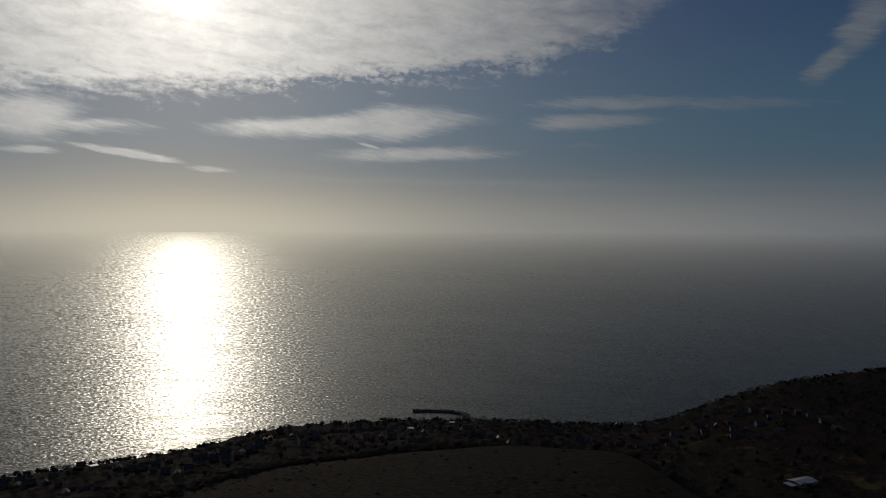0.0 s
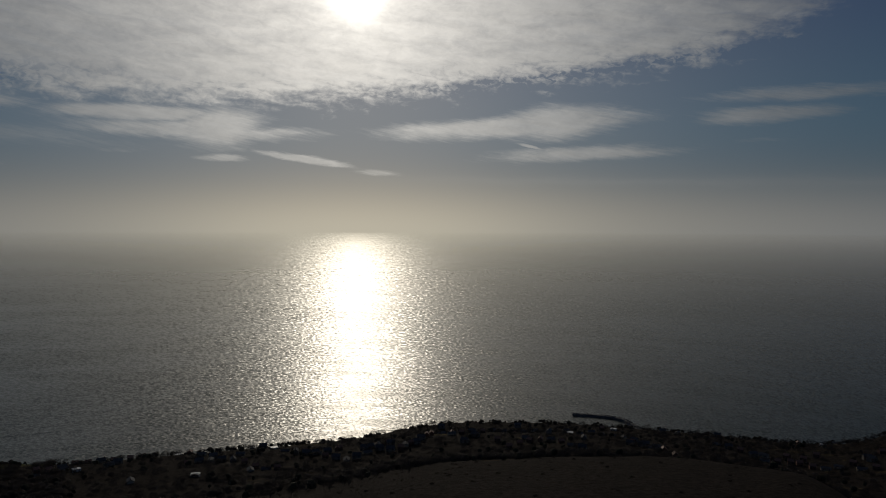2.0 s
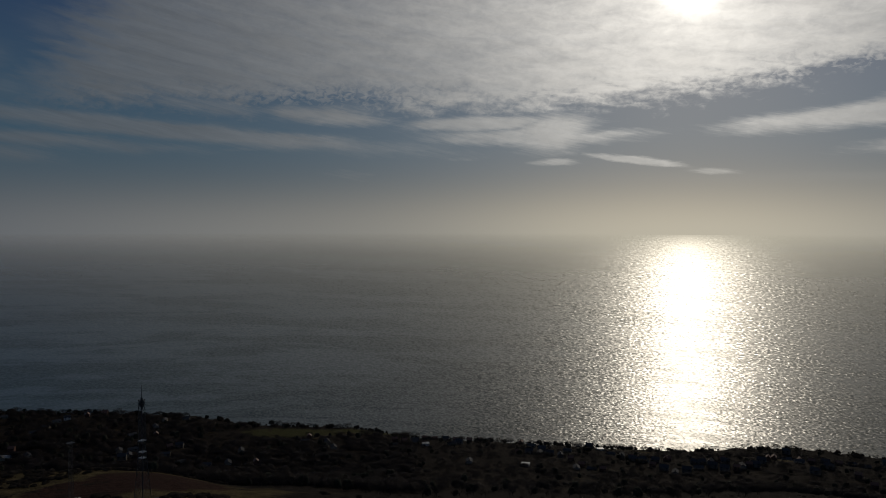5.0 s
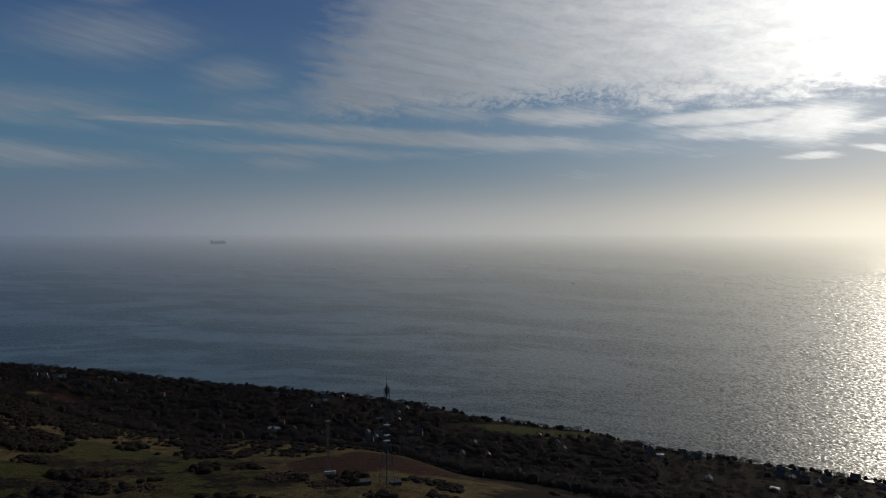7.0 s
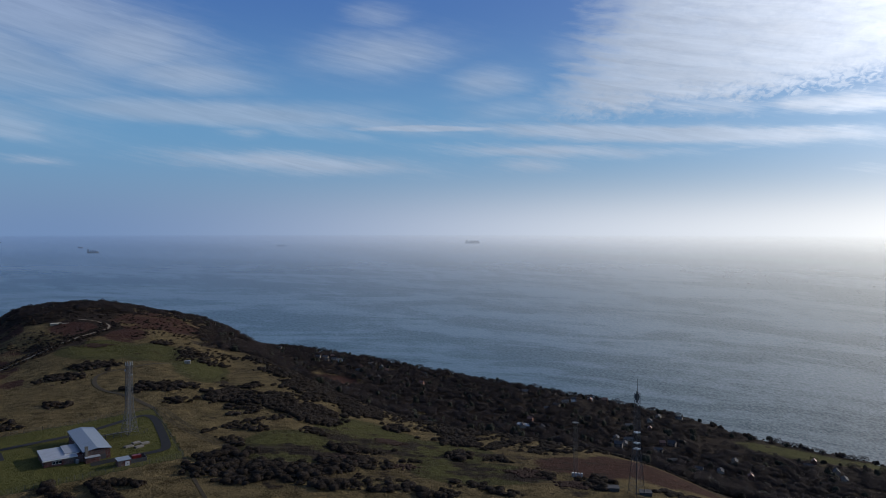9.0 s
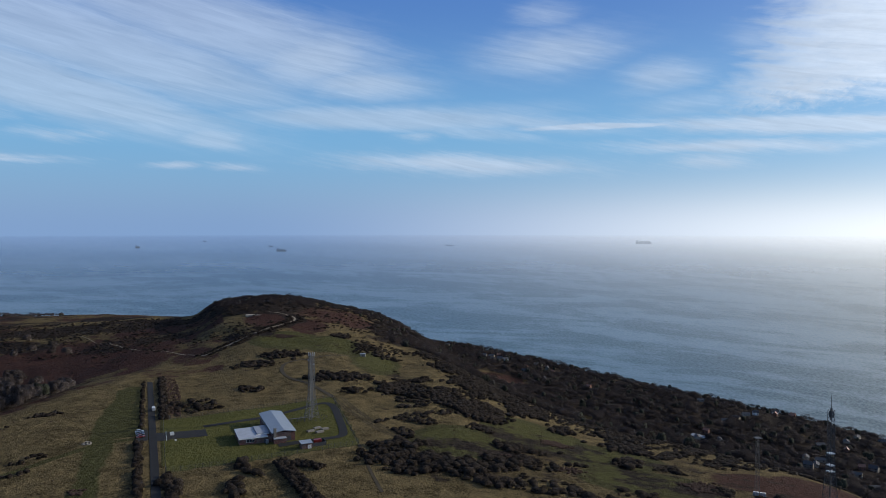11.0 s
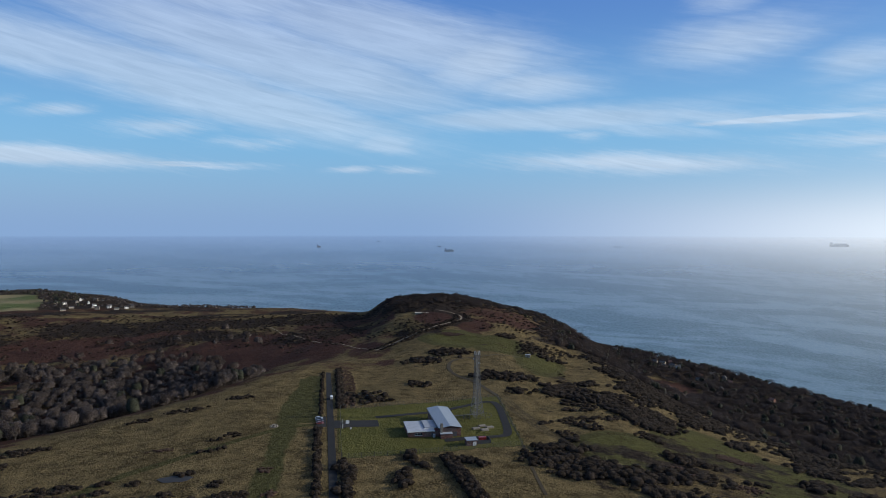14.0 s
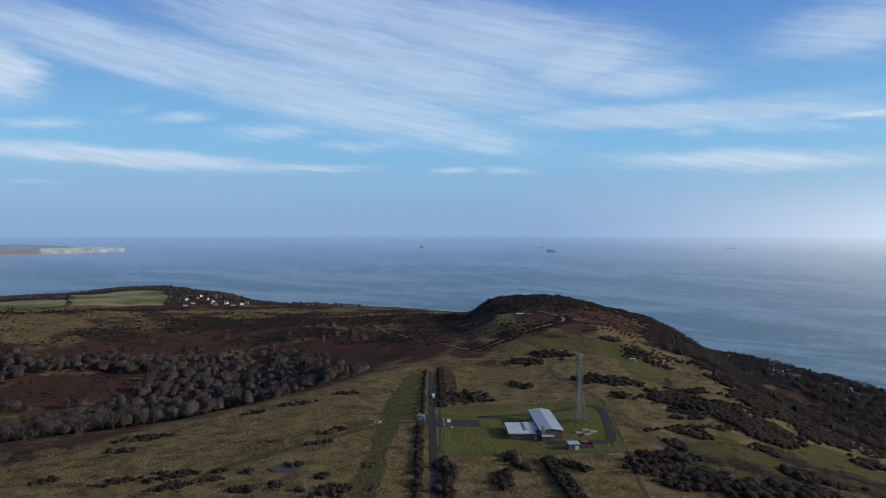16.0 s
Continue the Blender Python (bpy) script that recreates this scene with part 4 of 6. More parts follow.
def wood_share(x, y, az, r):
    """How thickly trees stand at a place, 0 to 1."""
    brow, coast = line_at(0, az), line_at(4, az)
    slope = np.clip((r - brow - 55) / 60, 0, 1) * (r < coast - 4) * (az > 42) * np.clip((99.5 - az) / 3, 0, 1)
    slope = slope * (1 - 0.45 * np.clip((r - coast + 260) / 100, 0, 1) * (az < 70))
    town = 0.85 * np.clip((r - brow - 120) / 60, 0, 1) * (r < coast - 2) * (az <= 42) * (az > -46)
    town = np.maximum(town, 0.9 * np.clip((r - brow - 60) / 50, 0, 1) * (r < line_at(1, az) + 40) * (az <= 42) * (az > -20))
    bowl = np.clip((r - line_at(0, az) - 45) / 30, 0, 1) * np.clip((az - 119 - (r - 560) / 60) / 3, 0, 1) * np.clip((930 + (az - 130) * 6 - r) / 70, 0, 1) * (az > 117)
    hill = np.clip((az - 96.5) / 2, 0, 1) * (az < 111) * np.clip(1.5 - np.abs(r - line_at(2, az)) / 60, 0, 1) * np.clip((111 - az) / 1.2, 0, 1)
    bowl = np.maximum(bowl, 0.035 * np.clip(1.2 - np.abs(r - 960) / 90, 0, 1) * (az > 119))
    far = ((az > 121) & (az < 135.8) & (r > 1450) & (r < 2600)) * np.where((az > 129) & (r < 1750), 0.5, 0.85) * np.clip((az - 121) / 4, 0.2, 1)
    far = np.maximum(far, ((az > 142.5) & (r > 1650) & (r < 2450)) * 0.8)
    far = np.maximum(far, ((az >= 135.8) & (az <= 142.5) & (r > 1900) & (r < 2400)) * 0.9)
    far = np.maximum(far, np.clip(1.4 - np.abs(az - 142.5) / 0.25, 0, 1) * (r > 1445) * (r < 1700) * 0.9)
    far = np.maximum(far, np.clip(1.4 - np.abs(az - 135.9) / 0.2, 0, 1) * (r > 1460) * (r < 1900) * 0.9)
    share = np.maximum.reduce([slope, town, bowl, hill, far])
    return share * (1 - np.clip(spread(az, r, CLEARINGS) * 2, 0, 1))


def plant_trees(homes):
    """Woods and single trees; homes: places of houses to keep clear."""
    packs = [scatter(42, 100, 430, 900, 8.0), scatter(42, 100, 900, 1560, 9.2), scatter(-46, 42, 430, 1560, 10.4), scatter(117, 152, 430, 1100, 8.6),
             scatter(97, 112, 900, 1200, 5.5), scatter(121, 152, 1445, 2600, 13.5)]
    x, y, az, r = [np.concatenate(v) for v in zip(*packs)]
    keep = rng.random(len(x)) < wood_share(x, y, az, r)
    clear = np.full(len(x), 1e9)
    for hx, hy in homes:
        # trees stay clear of a house and of the ground before it
        far = math.hypot(hx, hy)
        ahead = ((hx - x) * hx + (hy - y) * hy) / far
        aside = ((x - hx) * hy - (y - hy) * hx) / far
        clear = np.minimum(clear, np.hypot(np.where(ahead > 0, ahead * (0.6 if hy < -800 else 0.28 if hx < -620 else 0.6), ahead), aside))
    keep &= clear > np.where(az < 42, 7.0, np.where(r > 1400, 4.5, 7.5))
    x, y, az, r = x[keep], y[keep], az[keep], r[keep]
    size = rng.uniform(7.0, 13.0, len(x)) * np.where((az > 112) & (r < 1400), 1.15, np.where((az > 97) & (az <= 112), 0.5, 0.8)) * np.where((r > 1440) & (az > 120), 0.85, 1.0) * np.where(az < 42, 0.8, 1.0)
    green = rng.random(len(x)) < np.where(az < 100, 0.10, np.where((az > 133) & (az < 139) & (r > 1500), 0.4, np.where((az > 137) & (az < 140) & (r < 900), 0.12, 0.02)))
    order = np.argsort(r + 4000 * green)
    single = order[:150]
    rest = np.setdiff1d(np.arange(len(x)), single)
    near = [bare_tree(k, 170) for k in range(5)]
    far = [gather([stick((0, 0, -0.06), (0, 0, 0.5), 0.05, 0.03), dome_crown(20 + k, 3, 44, 0.75)]) for k in range(6)]
    ever = [dome_crown(40 + k, 2, 14, 0.9) for k in range(4)]
    trunks = [mesh_of("trunk", t, MAT["bark"]) for t, c in near]
    crowns = [mesh_of("crown", c, MAT["twig"]) for t, c in near]
    for i in single:
        k = int(i) % 5
        tree = new("tree")
        tree.matrix_world = pose(x[i], y[i], ground_at(x[i], y[i]), 0, 0, float(i * 77 % 360)) @ Matrix.Scale(float(size[i]), 4)
        tagged(tree, "leafless grey-brown winter tree on the wooded slope", "tree", "bare trees of the woods")
        part_of("trunk", trunks[k], MAT["bark"], tree)
        part_of("crown", crowns[k], MAT["twig"], tree, "fine bare twigs")
    thin = [dome_crown(30 + k, 1, 12, 0.7) for k in range(6)]
    town, slope = az[rest] < 42, (az[rest] >= 42) & (az[rest] < 112)
    i = rest[~green[rest] & town]
    tagged(strew("town_trees", thin, x[i], y[i], size[i] * rng.uniform(1.1, 1.9, len(i)), MAT["brush"], 0.3, 0.6), "dark bare garden trees between the houses", "trees", kind="stuff")
    i = rest[~green[rest] & slope]
    brush = [dome_crown(50 + k, 2, 14, 0.8) for k in range(6)]
    tagged(strew("hanging_wood", brush, x[i], y[i], size[i] * rng.uniform(1.2, 2.1, len(i)), MAT["brush"], 0.6, 0.5), "dense brown leafless wood hanging on the steep slope above the sea", "woodland", kind="stuff")
    i = rest[~green[rest] & (az[rest] >= 112) & (r[rest] > 1400)]
    tagged(strew("far_woodland", thin, x[i], y[i], size[i] * 1.3, MAT["twig"], 0.3, 0.75), "grey-brown leafless woods on the far hill", "woodland", kind="stuff")
    i = rest[~green[rest] & ~town & ~slope & (r[rest] <= 1400)]
    tagged(strew("woodland", far, x[i], y[i], size[i] * 0.92, MAT["twig"], 0.3, 0.95), "dense grey-brown leafless woodland on the slopes", "woodland", kind="stuff")
    i = rest[green[rest]]
    tagged(strew("evergreen_woodland", ever, x[i], y[i], size[i] * 0.95, MAT["ivy"], 0.3), "dark evergreen trees and ivy among the bare woods", "woodland", kind="stuff")


# gorse and bramble thickets: place, half width and half depth, in metres
THICKETS_MAST = [(-604, -168, 15.5, 11.5), (-568, -180, 13.8, 18), (-470, -152, 9, 10), (-416, -170, 12, 16), (-509, -110, 13.8, 14), (-517, -89, 13, 15), (-466, -82, 5.9, 9),
                 (-498, -54, 20, 34), (-540, -40, 6.3, 14), (-683, -102, 11.4, 12), (-659, -84, 10.9, 12), (-753, -145, 15.7, 16), (-306, -103, 3.9, 9), (-276, -97, 3.5, 16),
                 (-294, -94, 3.2, 6), (-277, -123, 3.6, 11), (-256, -114, 3.4, 9)]
THICKETS_SLOPE = [(-643, -20, 19, 40), (-568, 1, 24, 40), (-479, -12, 20, 30), (-446, 1, 22, 22), (-608, 21, 22, 40), (-339, -47, 8.7, 7), (-343, -34, 11.7, 9), (-320, -36, 16, 11),
                  (-313, -8, 15, 11), (-330, 12, 11, 10), (-753, -41, 18, 40), (-870, -82, 20, 40), (-940, -120, 20, 40), (-700, 10, 16, 40), (-800, -20, 14, 40)]
THICKETS_DOWN = [(-267, -292, 12.7, 6), (-244, -282, 6.3, 4), (-197, -275, 4, 3), (-208, -246, 7, 4), (-220, -231, 9.8, 5), (-229, -227, 4.9, 4), (-237, -215, 4.4, 3.5), (-227, -208, 4, 3),
                 (-213, -219, 7.9, 5), (-390, -246, 10, 5), (-354, -260, 9.5, 4), (-329, -272, 7, 4), (-313, -202, 4.4, 3.5), (-303, -206, 2.8, 2.5), (-285, -200, 3.5, 3), (-292, -195, 2.7, 3),
                 (-240, -202, 3.5, 4), (-255, -189, 4.3, 4), (-247, -169, 3.9, 3.5), (-230, -179, 3.3, 3.5), (-221, -188, 7, 5), (-234, -155, 6.3, 6), (-229, -166, 2.9, 3)]
THICKETS_DELL = [(-480, -38, 7, 16), (-360, 20, 13.8, 10), (-311, -3, 12, 8), (-308, -17, 9.5, 8), (-292, 12, 12.6, 7), (-368, 83, 9.7, 20), (-278, 51, 8.9, 7), (-610, -173, 18.8, 7),
                 (-325, -46, 7.3, 5), (-320, -21, 12, 6), (-301, -25, 11, 5), (-529, 42, 20, 40), (-432, 6, 16, 18), (-462, 59, 11, 24), (-420, 95, 14, 18), (-480, 100, 14, 24), (-300, 135, 7, 6), (-285, 128, 4, 4)]
FERN_BEDS = [(-397, 46, 11, 12), (-329, 47, 5.7, 5), (-723, -196, 18, 10), (-337, 21, 8.7, 5), (-293, 118, 10, 9), (-317, 106, 11, 13), (-268, -158, 3, 4), (-243, -141, 3.5, 5), (-283, -222, 5, 2.5)]


def fill_thickets(beds, gap):
    """Places of bushes in beds that lie across the line of sight to the middle."""
    xs, ys = [], []
    for cx, cy, wide, deep in beds:
        n = int(math.pi * wide * deep / gap ** 2) + 2
        a, q = rng.uniform(0, 6.28, n), np.sqrt(rng.random(n)) * (1 + 0.28 * np.sin(3 * rng.uniform(0, 6.28)))
        q = q * (1 + 0.6 * rng.random(n) ** 4)
        q = q * (0.85 + 0.3 * np.sin(a * 3 + cx) * np.sin(a * 2 + cy))
        far = math.hypot(cx, cy)
        ux, uy = cx / far, cy / far
        t, d = np.cos(a) * q * wide, np.sin(a) * q * deep
        xs.append(cx - uy * t + ux * d)
        ys.append(cy + ux * t + uy * d)
    return np.concatenate(xs), np.concatenate(ys)


def hedge_places(line, half, gap):
    xs, ys = [], []
    for (ax, ay), (bx, by) in zip(line, line[1:]):
        n = int(math.hypot(bx - ax, by - ay) * half * 2 / gap ** 2) + 1
        s, off = rng.random(n), rng.uniform(-half, half, n)
        d = math.hypot(bx - ax, by - ay)
        xs.append(ax + (bx - ax) * s - (by - ay) / d * off)
        ys.append(ay + (by - ay) * s + (bx - ax) / d * off)
    return np.concatenate(xs), np.concatenate(ys)


def plant_scrub():
    bush = [dome_crown(60 + k, 1, 12, 0.95) for k in range(6)]
    low = [dome_crown(70 + k, 1, 4, 0.95) for k in range(6)]
    x1, y1 = fill_thickets(THICKETS_MAST + THICKETS_SLOPE + THICKETS_DELL, 2.6)
    x2, y2 = fill_thickets(THICKETS_DOWN, 1.7)
    x, y = np.concatenate([x2, x1]), np.concatenate([y2, y1])
    size = rng.uniform(2.6, 7.4, len(x))
    size[:len(x2)] *= 0.62
    near = np.argsort(np.hypot(x, y))[:220]
    bushes = [mesh_of("gorse_bush", b, MAT["gorse"]) for b in bush]
    for i in near:
        ob = new("gorse_bush", bushes[int(i) % 5])
        ob.matrix_world = pose(x[i], y[i], ground_at(x[i], y[i]) - 0.1, 0, 0, float(i * 61 % 360)) @ Matrix.Diagonal((size[i], size[i], size[i] * 0.4, 1))
        tagged(ob, "low dark gorse bush on the grassy down", "bush", "gorse bushes on the down")
    rest = np.setdiff1d(np.arange(len(x)), near)
    tagged(strew("gorse_thicket", bush, x[rest], y[rest], size[rest], MAT["gorse"], 0.15, 0.4), "dark gorse and bramble thickets on the down", "gorse", kind="stuff")
    # the scrub of the heath and of the brows, thinner and lower
    hx, hy, az, r = scatter(96, 151, 780, 1430, 6.2)
    wild = np.sin(hx / 31 + 2 * np.sin(hy / 47)) * np.sin(hy / 27 + 1.7 * np.sin(hx / 41)) + 0.5 * np.sin(hx / 11) * np.sin(hy / 9.7)
    keep = (rng.random(len(hx)) < (0.10 + 0.55 * (wild > 0.3) + 0.75 * spread(az, r, SCRUB)) * (1 - 0.8 * np.clip(spread(az, r, OPEN_GRASS + [(124, 860, 4, 60)]), 0, 1))) & (r < line_at(2, az) + 30)
    sx, sy, saz, sr = scatter(44, 100, 330, 760, 4.2)
    brow = line_at(0, saz)
    edge = rng.random(len(sx)) < np.clip(1.15 - np.abs(sr - brow - 20) / 55, 0, 1) * 0.8 * (1 - np.clip(2 * spread(saz, sr, CLEARINGS + [(58, 350, 9, 60)]), 0, 1))
    wx, wy = np.concatenate([hx[keep], sx[edge]]), np.concatenate([hy[keep], sy[edge]])
    tagged(strew("heath_scrub", low, wx, wy, rng.uniform(2.0, 8.0, len(wx)), MAT["gorse"], 0.15, 0.3), "patchy dark scrub and heather on the heath", "scrub", kind="stuff")
    # thorn and bramble along the edge of the cliffs
    ex, ey, eaz, er = scatter(-34, 100, 980, 1560, 5.0)
    back = line_at(4, eaz) - er
    lumpy = np.sin(eaz * 2.1 + 1.3 * np.sin(eaz * 0.9)) + 0.6 * np.sin(eaz * 5.3)
    hold = (back > -3) & (back < 16) & (rng.random(len(ex)) < np.clip(0.45 + 0.5 * lumpy, 0.08, 1))
    tagged(strew("cliff_scrub", bush, ex[hold], ey[hold], rng.uniform(3.5, 8.5, hold.sum()) * np.clip(0.7 + 0.3 * lumpy[hold], 0.5, 1.1), MAT["gorse"], 0.3, 0.7), "dark wind-cut thorn and bramble along the cliff edge", "scrub", kind="stuff")
    # bushes added on the spur above the town for their dark backlit sides
    qx, qy, qaz, qr = scatter(-32, 48, 285, 540, 3.6)
    hold = (rng.random(len(qx)) < 0.06) & (qr < line_at(0, qaz) + 120)
    girth = rng.uniform(3.0, 8.0, hold.sum()) * 0.62
    tagged(strew("spur_scrub", low, qx[hold][::2], qy[hold][::2], girth[::2], MAT["gorse"], 0.1, 0.25), "sparse dark scrub added over the spur above the town", "scrub", kind="stuff")
    # clumps that wander over the southern brow, and single low tufts all over the turf
    cx, cy, caz, cr = scatter(57, 98, 285, 600, 2.6)
    clump = np.sin(cx / 13 + 2 * np.sin(cy / 21)) * np.sin(cy / 11 + 1.6 * np.sin(cx / 17)) + 0.5 * np.sin(cx / 5.3) * np.sin(cy / 4.7)
    hold = (clump > 0.40) & (spread(caz, cr, LUSH) < 0.6) & (rng.random(len(cx)) < 0.85) & (spread(caz, cr, CLEARINGS[:2]) < 0.2) & (near_line(cx, cy, RUTS) > 4)
    right, away = -0.437 * cx + 0.900 * cy, -0.900 * cx - 0.436 * cy
    hold &= ~((right < 118) & (away > 300) & (right > 0))
    tagged(strew("brow_scrub", bush, cx[hold], cy[hold], rng.uniform(2.5, 6.5, hold.sum()), MAT["gorse"], 0.1, 0.3), "patchy dark bramble scrub over the southern brow", "scrub", kind="stuff")
    tx, ty, taz, tr = scatter(58, 150, 262, 720, 9.5)
    right, away = -0.437 * tx + 0.900 * ty, -0.900 * tx - 0.436 * ty
    hold = ~((right > -30) & (right < 116) & (away > 318) & (away < 445)) & (near_line(tx, ty, GREEN_WAY) > 9) & (near_line(tx, ty, LANE) > 5) & (tr < line_at(0, taz) + 60)
    tagged(strew("turf_tufts", low, tx[hold], ty[hold], rng.uniform(0.5, 1.5, hold.sum()) * (0.6 + 0.8 * rng.random(hold.sum()) ** 3), MAT["fern"], 0.05, 0.5), "scattered low brown tufts in the grass", "tufts", kind="stuff")
    fx, fy = fill_thickets(FERN_BEDS, 1.2)
    gx, gy = hedge_places([station(14.5, 424), station(19, 500), station(17, 560)], 4.5, 1.7)
    fx, fy = np.concatenate([fx, gx]), np.concatenate([fy, gy])
    tagged(strew("bracken_bed", low, fx, fy, rng.uniform(1.5, 3.2, len(fx)), MAT["fern"], 0.1, 0.3), "low beds of dead brown bracken in the grass", "bracken", kind="stuff")
    lane = [hedge_places([station(-2.8, 255), station(-2.4, 374)], 1.4, 1.35), hedge_places([station(-1.0, 400), station(0.5, 545)], 0.6, 1.6), hedge_places([station(10.5, 420), station(13, 560)], 2.0, 1.3),
            hedge_places([station(9.5, 255), station(9.5, 318)], 1.6, 1.2), hedge_places(CHALK_WAY[:6], 9, 2.4), hedge_places([station(60, 255), station(57, 318)], 3.0, 1.0), hedge_places([station(72, 300), station(62, 312)], 2.0, 1.0)]
    lx, ly = [np.concatenate(v) for v in zip(*lane)]
    free = near_line(lx, ly, CHALK_WAY) > 3.5
    lx, ly = lx[free], ly[free]
    tagged(strew("hedge", bush, lx, ly, rng.uniform(2.0, 4.8, len(lx)), MAT["gorse"], 0.1, 0.55), "straggling dark hedges beside the lane and tracks", "hedge", kind="stuff")


plant_scrub()


def window_mesh(wide, tall):
    bm = block(-wide / 2, wide / 2, -0.05, 0.05, 0, tall)
    mesh = bpy.data.meshes.new("window")
    bm.to_mesh(mesh)
    bm.free()
    mesh.materials.append(MAT["glass"])
    return mesh


WINDOWS = [window_mesh(1.2, 1.3), window_mesh(1.8, 1.4)]


def house(wide, deep, tall, rise, walls, roof, label, chimneys=1, flat=False):
    """A house with its front along x, at the origin, to be copied and set down."""
    home = thing("house", (0, 0, -500), 0, label, "house", "houses below the down")
    part("wall", block(-wide / 2, wide / 2, -deep / 2, deep / 2, -4, tall), MAT[walls], home)
    if flat:
        part("roof", block(-wide / 2 - 0.3, wide / 2 + 0.3, -deep / 2 - 0.3, deep / 2 + 0.3, tall, tall + 0.35, bevel=0.05), MAT[roof], home)
    else:
        bm = gable(-deep / 2, deep / 2, -wide / 2, wide / 2, tall, rise)
        bmesh.ops.rotate(bm, verts=bm.verts, matrix=Matrix.Rotation(radians(90), 3, "Z"))
        part("roof", bm, MAT[roof], home)
        for side in (-1, 1):
            # the gable ends under the roof
            bm = bmesh.new()
            x = side * (wide / 2 - 0.1)
            ring = []
            for dx in (-0.1, 0.1):
                ring.append([bm.verts.new((x + dx, y, z)) for y, z in ((-deep / 2 + 0.05, tall), (deep / 2 - 0.05, tall), (0, tall + rise - 0.05))])
            bm.faces.new(ring[0]), bm.faces.new(ring[1][::-1])
            for i in range(3):
                j = (i + 1) % 3
                bm.faces.new((ring[0][i], ring[1][i], ring[1][j], ring[0][j]))
            bmesh.ops.recalc_face_normals(bm, faces=bm.faces)
            part("gable", bm, MAT[walls], home)
    for k in range(chimneys):
        x = (wide / 2 - 0.8) * (1 if k else -1)
        stack = part("chimney", block(x - 0.4, x + 0.4, -0.4, 0.4, tall, tall + rise + 1.1, bevel=0.04), MAT["house_brick"], home)
        part("chimney_pot", beam((x, 0, tall + rise + 1.1), (x, 0, tall + rise + 1.6), 0.3, sides=8), MAT["clay"], stack)
    levels = (1.0, 3.7) if tall > 4 else (1.0,)
    for front in (-1, 1):
        for z in levels:
            for k, x in enumerate((-wide * 0.3, wide * 0.3)):
                ob = part_of("window", WINDOWS[k], MAT["glass"], home)
                ob.location = (x, front * deep / 2, z)
    part("door", block(-0.45, 0.45, deep / 2 - 0.03, deep / 2 + 0.06, 0, 2.05), MAT["wood"], home)
    return home


